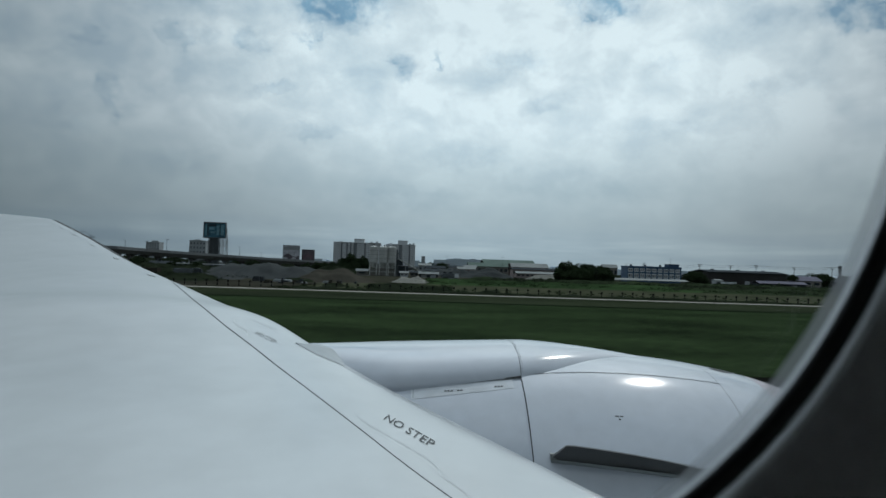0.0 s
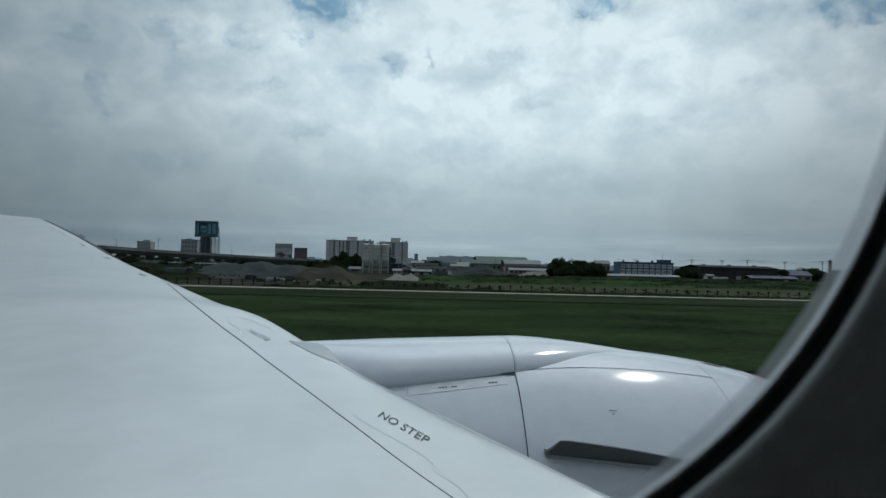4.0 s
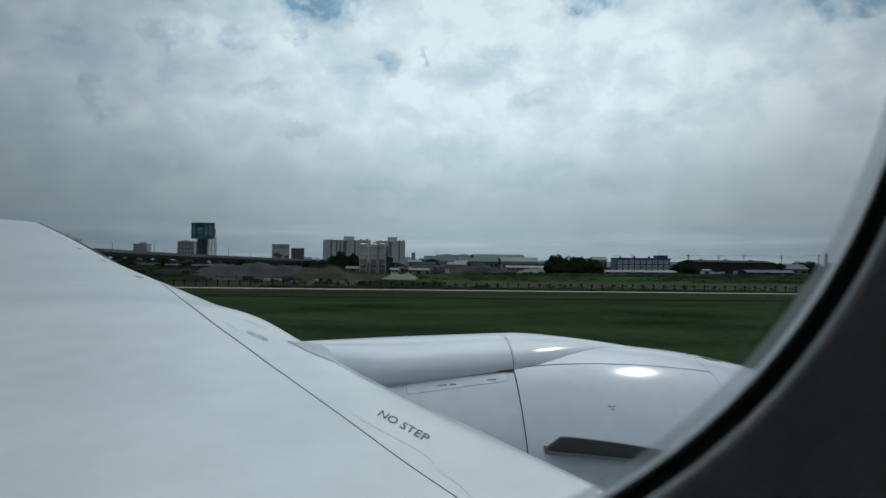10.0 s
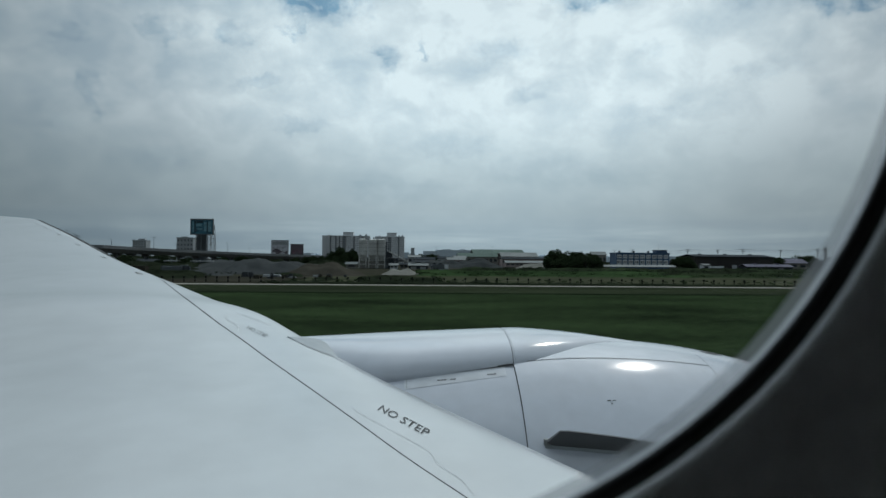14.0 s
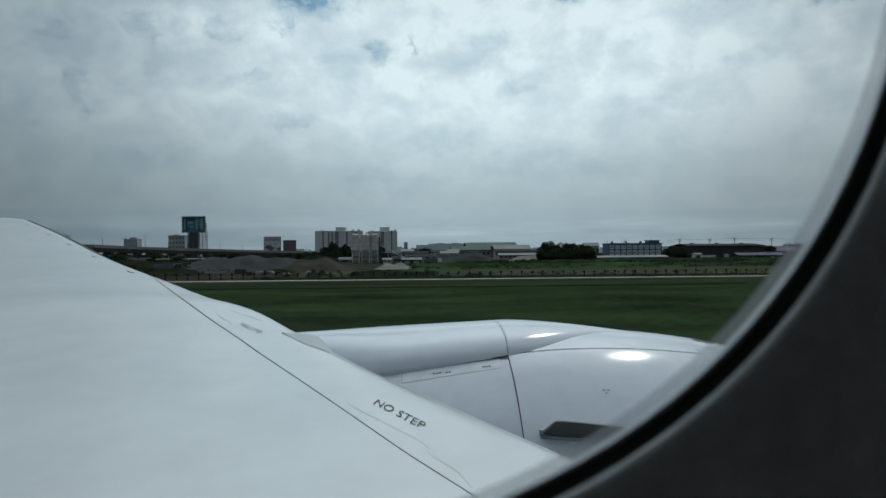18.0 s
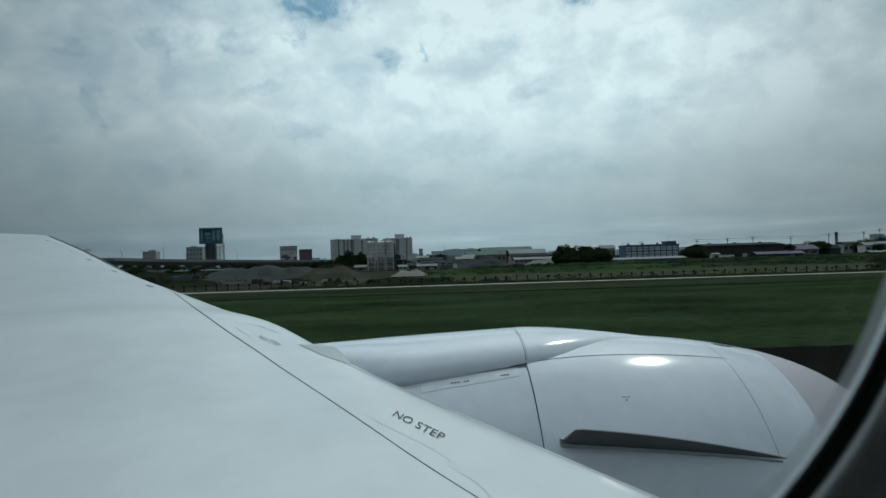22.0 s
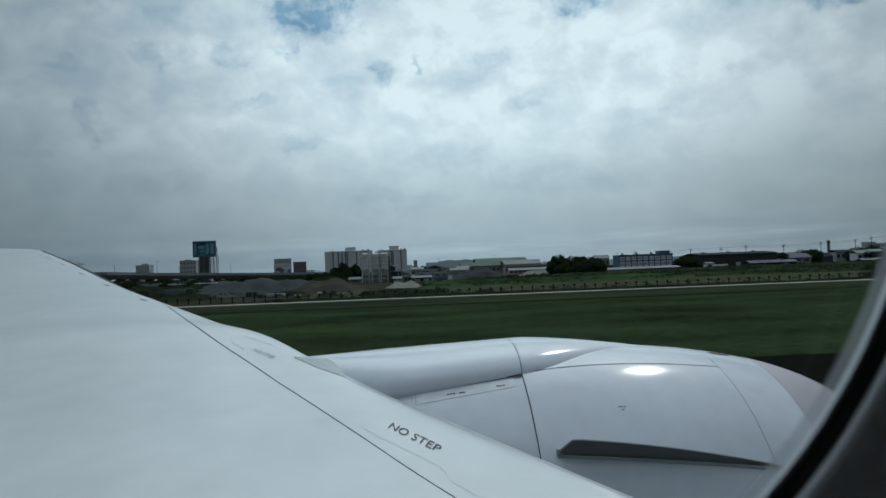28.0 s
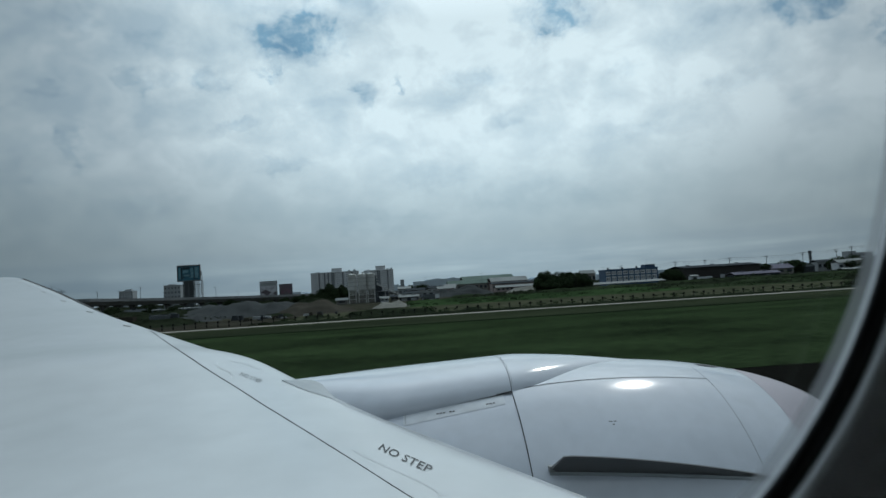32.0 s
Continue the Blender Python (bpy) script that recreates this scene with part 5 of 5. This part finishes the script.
shed("site_shed", -11.6, -7.2, 352, 5, 2.0, 3.0, WHITEWALL, PALEROOF, "small white hut beside the silos", 2)
shed("site_shed", -6.0, -1.5, 356, 5, 2.4, 3.4, WALLCREAM, DARKROOF, "small cream hut under the conveyor", 2)
shed("site_shed", -1.0, 9.5, 350, 6, 2.0, 3.2, DARKROOF, PALEROOF, "open low shed with a pale roof", 0)
shed("site_shed", 11, 18, 335, 6, 1.8, 2.9, DARKROOF, DARKROOF, "dark open shed with a low roof", 0)
shed("site_shed", 1, 11, 392, 8, 3.6, 4.8, WALLCREAM, DARKROOF, "cream shed with a dark roof behind the conveyor", 3)
shed("site_shed", -36, -30, 352, 5, 2.4, 3.6, WALLCREAM, PALEROOF, "small pale hut under the trees", 1)
for x0, x1, y, e, wall, roof, words in ((4, 18, 470, 5.2, PINKWALL, DARKROOF, "pink shed with a dark roof"), (20, 33, 490, 6.0, WHITEWALL, DARKROOF, "white house with a dark roof"), (27, 40, 460, 5.2, PINKWALL, PALEROOF, "low pink house with a pale roof"), (-2, 8, 520, 7.0, TOWERGREY, PALEROOF, "grey shed with a pale roof"), (12, 24, 540, 7.4, WALLCREAM, DARKROOF, "cream shed with a dark roof"), (36, 46, 520, 6.8, WHITEWALL, PALEROOF, "white shed with a pale roof"), (118, 132, 440, 5.6, WHITEWALL, PALEROOF, "white house beside the thicket"), (124, 136, 470, 7.4, PINKWALL, PALEROOF, "pink house behind the thicket"), (240, 252, 440, 6.2, WALLCREAM, DARKROOF, "cream house with a dark roof"), (306, 318, 470, 7.2, WALLCREAM, DARKROOF, "cream house among the trees"), (334, 346, 480, 8.0, TOWERGREY, DARKROOF, "grey house on the rise"), (350, 366, 470, 7.4, WALLCREAM, PALEROOF, "pale house on the rise"), (368, 380, 485, 8.2, WALLCREAM, DARKROOF, "cream house on the rise")):
    shed("house", x0, x1, y, 9, e, e + 1.7, wall, roof, words, 3)
shed("warehouse", -262, -206, 300, 14, 3.0, 4.6, BROWNWALL, DARKROOF, "long brown shed with a dark ribbed roof", 0)
shed("warehouse", -292, -268, 306, 12, 4.0, 5.8, BROWNWALL, DARKROOF, "dark brown building on the site", 3)
shed("site_shed", -150, -132, 350, 8, 2.6, 4.2, DARKROOF, DARKROOF, "dark workshop under the viaduct", 0)
shed("site_shed", -112, -92, 352, 8, 2.4, 3.9, DARKROOF, DARKROOF, "dark open shed under the viaduct", 0)

for x0, x1, y in ((-122, -114.5, 318), (-109.3, -97.7, 318)):
    t = thing("site_canopy", (x0 + x1) / 2, y, 0, "thin pale canopy roof on posts", "canopy", "site canopies")
    w = (x1 - x0) / 2
    boxed("roof", -w, w, -2, 3, 3.5, 3.9, WHITEWALL, t)
    for x in (-w + 0.4, 0, w - 0.4):
        boxed("post", x - 0.12, x + 0.12, -1.8, -1.55, 0, 3.5, STEEL, t)

# blue and white building
blue = thing("factory_building", 153, 405, 0, "two-storey blue and white factory office", "building")
boxed("wall", -17.8, 17.8, 0.5, 14, 0, 10.2, BLUEWALL, blue)
boxed("parapet", -18.0, 18.0, 0.1, 14.2, 10.2, 11.2, BLUEWALL, blue)
boxed("roof_room", 10.2, 17.2, 3, 10, 11.2, 12.8, BLUEWALL, blue)
boxed("roof_rim", 9.8, 17.6, 2.6, 10.4, 12.8, 13.1, STEEL, blue)
boxed("string_course", -17.9, 17.9, 0.3, 0.6, 6.7, 7.1, BLUEWALL, blue)
bm = bmesh.new()
bar(bm, (12.6, 6, 13.0), (12.6, 6, 17.2), 0.07, 5)
part("antenna", bm, STEEL, blue)
for i in range(9):
    a = -17.5 + i * 3.92
    boxed("bay_panel", a, a + 3.05, 0.28, 0.52, 7.3, 9.8, WHITEWALL, blue)
    boxed("bay_panel", a, a + 3.05, 0.28, 0.52, 3.0, 6.5, WHITEWALL, blue)
    for b in (0.25, 1.6):
        boxed("window", a + b, a + b + 1.05, 0.2, 0.3, 8.1, 9.1, PANEPALE if i % 3 else PANEGREY, blue)
        boxed("window", a + b, a + b + 1.05, 0.2, 0.3, 4.2, 5.6, PANEGREY if (i + int(b)) % 4 == 0 else PANEPALE, blue)
    boxed("pilaster", a + 3.05, a + 3.75, 0.1, 0.52, 0, 10.2, BLUEWALL, blue)
for x in (-15, -5.4, 4.5):
    boxed("roof_tank", x, x + 1.1, 4, 5.1, 11.2, 12.4, STEEL, blue)
lean = thing("canopy", 144, 392, 0, "long pale sloping canopy roof before the blue factory", "canopy")
solid("roof", [(-24, -3, 1.7), (25, -3, 1.9), (25, 4, 3.0), (-20, 4, 2.9), (-24, -3, 1.95), (25, -3, 2.15), (25, 4, 3.25), (-20, 4, 3.15)], [(0, 1, 2, 3), (4, 7, 6, 5), (0, 4, 5, 1), (1, 5, 6, 2), (2, 6, 7, 3), (3, 7, 4, 0)], PALEROOF, lean)
for k in range(8):
    boxed("post", -19 + 6.1 * k, -18.8 + 6.1 * k, 2.0, 2.2, 0, 2.7, STEEL, lean)

# far skyline, its haze painted into the blocks' blue-grey colour
r2 = random.Random(11)
far = thing("far_skyline", 0, 0, 0, "hazy blue-grey line of far buildings", "skyline", kind="structure")
for k in range(80):
    x = -900 + k * 31 + r2.uniform(-8, 8)
    w = r2.uniform(10, 40)
    boxed("far_block", x, x + w, 1540 + r2.uniform(-60, 60), 1640, 0, r2.uniform(8, 18), HAZETINT, far)
for x0, x1, z in ((30, 78, 24.0), (60, 165, 27.0), (78, 96, 28.5), (118, 131, 28.6), (146, 180, 24.5), (176, 240, 19.5), (-34, -4, 20.0)):
    boxed("far_block", x0, x1, 1480 + 0.4 * z, 1530 + z, 0, z, HAZETINT, far)
# hills wear the same painted haze
hills = []
for k in range(121):
    x = -3600 + 60 * k
    h = 26 + 22 * noise.noise((x * 0.0016, 2.0, 0.5)) + 8 * noise.noise((x * 0.006, 5.0, 0.5))
    hills += [(x, 3900, -1), (x, 3960, max(6, h)), (x, 4300, max(3, h * 0.7))]
tagged(solid("backdrop", hills, grid(121, 3), HAZETINT), "low hazy hills on the horizon", "hills", kind="structure")

# ---------------------------------------------------------------- heaps
heap("gravel_heap", -53, 232, 17, 13, 5.6, GRAVEL, "long heap of grey gravel", 1.3, 0.35)
heap("gravel_heap", -66, 205, 9, 7, 3.0, GRAVEL, "low cone of grey gravel", 3.4, 0.05)
heap("gravel_heap", -70, 262, 26, 14, 4.6, GRAVEL, "grey gravel bank below the viaduct", 2.9, 0.3)
heap("soil_heap", -29.0, 212, 14.5, 10, 4.4, BROWNSOIL, "rounded heap of brown soil", 4.1, 0.25)
heap("gravel_heap", -58, 300, 22, 16, 4.2, GRAVEL, "grey bank behind the soil heap", 7.7, 0.4)
heap("sand_heap", -3.6, 232, 7.6, 6, 2.3, SAND, "low heap of pale sand", 5.7, 0.2)
heap("gravel_heap", 42, 400, 19, 10, 6.4, GRAVEL, "dark grey gravel heap before the warehouses", 6.2, 0.2)
heap("gravel_heap", 20, 420, 20, 10, 5.0, GRAVEL, "long dark bank before the sheds", 8.2, 0.4)
heap("soil_heap", 84, 420, 14, 8, 3.6, SAND, "pale low heap beside the trees", 9.1, 0.2)
slab = thing("concrete_slab", -42.3, 194, 0, "stack of pale concrete slabs on the ground", "slab")
for k in range(2):
    boxed("slab_layer", -2.7 + 0.2 * k, 2.7 - 0.3 * k, -1, 1, 0.36 * k, 0.36 * k + 0.32, TOWERGREY, slab)

truck(-72, 196, 0.1, DARKROOF, STEEL, "dark grey tipper truck on the site road")
truck(-86, 200, 3.0, WALLCREAM, BROWNSOIL, "dusty tipper truck loaded with soil")
truck(-79, 214, 0.2, STEEL, GRAVEL, "dark tipper truck beside the gravel")
truck(15, 318, 0.0, WHITEWALL, STEEL, "white-cabbed truck near the sheds")
truck(-98, 206, 0.4, WALLCREAM, STEEL, "pale truck among site clutter")
truck(186, 372, 0.1, WHITEWALL, WHITEWALL, "white van parked before the dark warehouse")

# loose stacks on the site
r3 = random.Random(5)
for k in range(96):
    x, y = r3.uniform(-126, -62), r3.uniform(172, 240)
    if k > 80:
        x, y = r3.uniform(-50, -16), r3.uniform(176, 196)
    w, d, h = r3.uniform(0.6, 2.8), r3.uniform(0.8, 2.0), r3.uniform(0.4, 1.5)
    t = thing("material_stack", x, y, 0, r3.choice(("dark stack of building material on the ground", "dark stack of worn sheets on the ground", "pale stack of boards on the ground", "rusty stack of scrap on the ground")), "stack", "stacks on the building site")
    m = {"d": DARKROOF, "p": TOWERGREY, "r": BROWNSOIL}[t["label"][0]]
    for j in range(3):
        s_ = 1 - 0.12 * j
        boxed("layer", -w / 2 * s_, w / 2 * s_, -d / 2, d / 2, h * j / 3, h * (j + 1) / 3 - 0.05, m, t)

# ---------------------------------------------------------------- planting
thicket_trees = [(89, 393, 11.8, 9), (94, 396, 12.2, 10), (99, 390, 11.0, 11), (104, 394, 11.4, 11), (109, 398, 11.2, 10), (113, 392, 10.4, 10), (118, 396, 9.4, 9), (86, 384, 8, 8), (96, 384, 8, 10), (106, 382, 9, 11), (112, 384, 8.5, 10), (91, 380, 7, 10), (101, 378, 7.5, 11), (116, 386, 8, 9)]
viaduct_trees = [(-128, 330, 6.5, 9), (-118, 338, 5.5, 8), (-98, 330, 6, 9), (-90, 338, 6.5, 8), (-144, 325, 6.5, 9), (-160, 330, 7, 9), (-84, 332, 5.5, 8), (-188, 322, 7, 10), (-205, 320, 8, 10), (-176, 326, 7, 9), (-230, 318, 7, 10), (-250, 322, 7, 10), (-106, 300, 5, 7), (-134, 296, 5, 8), (-76, 420, 6, 9), (-64, 424, 6, 9)]
plant_trees = [(-55, 440, 10.5, 8), (-49.5, 436, 13, 8), (-45, 444, 10.5, 7), (-61, 432, 7.5, 8), (-40, 430, 11.5, 7), (-66, 430, 7, 8), (-35, 424, 8, 8), (-72, 434, 6.5, 8), (-54, 420, 8, 10), (-46, 418, 8, 10), (16, 480, 9.5, 9), (8, 560, 10, 10)]
eastern_trees = [(175, 405, 7.6, 8), (181, 410, 9.4, 9), (182, 402, 8.6, 8), (182, 396, 6.6, 7), (251, 415, 9.0, 8), (122, 440, 8.4, 8), (128, 446, 7, 8), (172, 430, 8, 9), (178, 436, 8.5, 9), (240, 430, 9, 9), (284, 440, 10.5, 12), (291, 442, 10.5, 12), (314, 480, 11, 11), (320, 484, 10.6, 10), (340, 470, 11, 12), (348, 474, 11.5, 12), (362, 480, 12.5, 12), (370, 484, 11.8, 12), (304, 452, 8.5, 10), (330, 440, 7.5, 9), (338, 436, 8, 11), (350, 440, 9, 12), (362, 446, 9.5, 11), (376, 440, 10, 12), (388, 436, 9.5, 12), (402, 440, 10.5, 12), (414, 442, 10, 12), (428, 440, 11, 13)]
for k, (x, y, h, w) in enumerate(thicket_trees + viaduct_trees + plant_trees + eastern_trees):
    tree(x, y, h, w, "dark green bushy tree with a rounded crown", 100 + k)

GREENBANK = material("mixed_green_growth", (0.052, 0.092, 0.038), 0.95, vary=0.3, scale=0.10, fine=1.1, tint=(0.014, 0.024, 0.012), stretch=0.4)
DUSKBANK = material("dull_olive_growth", (0.044, 0.062, 0.033), 0.95, vary=0.3, scale=0.08, fine=0.9, tint=(0.013, 0.019, 0.011), stretch=0.4)
DARKBANK = material("dark_hedge_growth", (0.028, 0.036, 0.022), 0.95, vary=0.3, scale=0.25, fine=1.6, tint=(0.010, 0.014, 0.009), stretch=0.4)
bank(2, 110, 216, 300, 1.7, GREENBANK, "continuous band of green weeds behind the verge", 2.0)
bank(100, 350, 214, 290, 1.9, DUSKBANK, "dull olive scrub behind the verge", 32.0)
bank(24, 330, 296, 345, 2.2, DUSKBANK, "uneven green scrub beyond the weeds", 4.0, 2.0)
bank(110, 420, 305, 372, 2.4, DARKBANK, "dark thicket before the warehouses", 6.0, 2.5)
bank(-30, 300, 141.2, 147.5, 1.05, DARKBANK, "low dark hedge along the road's far edge", 8.0, 0.7)
bank(-26, -20, 160, 172, 1.5, DARKBANK, "dark bush near the fence", 11.0, 0.7)
bank(-14, 8, 156, 172, 1.9, DARKBANK, "dark bushes near the fence", 10.0, 0.8)
bank(16, 21, 158, 168, 1.5, DARKBANK, "dark bush in the dry verge", 13.0, 0.7)
bank(-118, -60, 168, 200, 1.9, DARKBANK, "dark tangled growth at the site's edge", 12.0, 1.0, 1.3)
bank(-150, -70, 290, 345, 4.2, DARKBANK, "dark growth below the viaduct", 14.0, 2.0, 1.2)
bank(-44, -34, 196, 204, 1.6, DARKBANK, "dark bushes between the heaps", 15.0, 0.8, 1.2)
bank(-70, -34, 405, 432, 5.0, DARKBANK, "dark thicket before the apartment blocks", 17.0, 2.0, 1.2)
bank(-420, -190, 480, 535, 9.0, DARKBANK, "dark belt of trees behind the viaduct", 16.0, 3.5, 1.2)
bank(250, 560, 520, 570, 8.0, DARKBANK, "dark treeline behind the houses", 20.0, 3.5, 1.3)
bank(-300, -84, 236, 290, 3.6, DARKBANK, "dark tangled bushes before the viaduct", 22.0, 2.0, 1.5)
bank(-330, -95, 530, 562, 9.5, DARKBANK, "tall dark hedge beyond the viaduct", 27.0, 3.0, 0.6)
bank(84, 120, 378, 396, 7.0, DARKBANK, "dense dark undergrowth beneath the trees", 26.0, 1.5, 1.2)
bank(290, 480, 320, 410, 5.0, DARKBANK, "dark wooded rise before the warehouses", 28.0, 2.5, 1.3)
bank(0, 60, 560, 600, 7.6, DARKBANK, "dark belt of trees among the sheds", 18.0, 3.0, 1.2)
bank(120, 240, 455, 500, 6.0, DARKBANK, "dark belt of trees behind the factory", 19.0, 3.0, 1.2)
clump = random.Random(77)
for k in range(26):
    x, y = 100 + 9.5 * k + clump.uniform(-5, 5), clump.uniform(205, 290)
    w = clump.uniform(5, 13)
    bank(x - w, x + w, y, y + clump.uniform(9, 16), clump.uniform(1.9, 3.0), DARKBANK, "dark clump of bushes in the olive scrub", 50.0 + k, 1.0, 1.3)
for k in range(9):
    x, w = 30 + 9 * k + clump.uniform(-3, 3), clump.uniform(5, 10)
    bank(x - w, x + w, 284, 300, clump.uniform(1.8, 2.6), DARKBANK, "dark bushes at the foot of the heaps", 90.0 + k, 1.0, 1.3)
scrub("bushes", 100, 345, 218, 300, 1.9, 420, SCRUB, "leafy olive scrub behind the verge", 36, 0.4)
bank(119, 128, 153, 163, 2.6, DARKBANK, "dark bush beside the fence", 30.0, 0.7, 1.4)
scrub("bushes", 128, 345, 222, 300, 2.2, 330, LEAF, "mottled dark scrub before the warehouses", 41, 0.4)
scrub("bushes", 40, 165, 268, 302, 2.0, 150, LEAF, "dark scrub at the foot of the heaps", 42, 0.4)
scrub("bushes", 2, 110, 218, 300, 1.6, 260, SCRUB, "leafy green weeds behind the verge", 21, 0.32)
scrub("bushes", 60, 330, 250, 345, 2.0, 520, LEAF, "rough dark scrub beyond the verge", 22, 0.45)
scrub("bushes", -34, 300, 144.5, 148.6, 0.8, 620, LEAF, "dark clumps of weeds along the fence foot", 38, 0.2)
scrub("bushes", -34, 300, 156, 176, 0.55, 260, SCRUB, "low green clumps in the dry verge", 39, 0.22)
scrub("bushes", -14, 8, 158, 172, 1.5, 46, LEAF, "dark bushes by the fence", 23, 0.32)
scrub("bushes", -150, -70, 300, 345, 3.8, 220, LEAF, "dark scrub below the viaduct", 25, 0.5)
scrub("bushes", 180, 420, 330, 400, 2.8, 330, LEAF, "dark scrub before the warehouses", 26, 0.9)
bank(-126, -66, 186, 232, 2.4, DARKBANK, "dark weeds among the site clutter", 35.0, 1.0, 1.6)
scrub("bushes", -130, -60, 176, 240, 1.5, 300, LEAF, "dark scattered bushes among the site clutter", 31, 0.3)
scrub("bushes", 300, 470, 310, 400, 4.6, 200, LEAF, "dark leafy growth on the wooded rise", 32, 1.0)
scrub("bushes", 119, 128, 153, 163, 2.4, 40, LEAF, "dark leafy bush beside the fence", 33, 0.3)
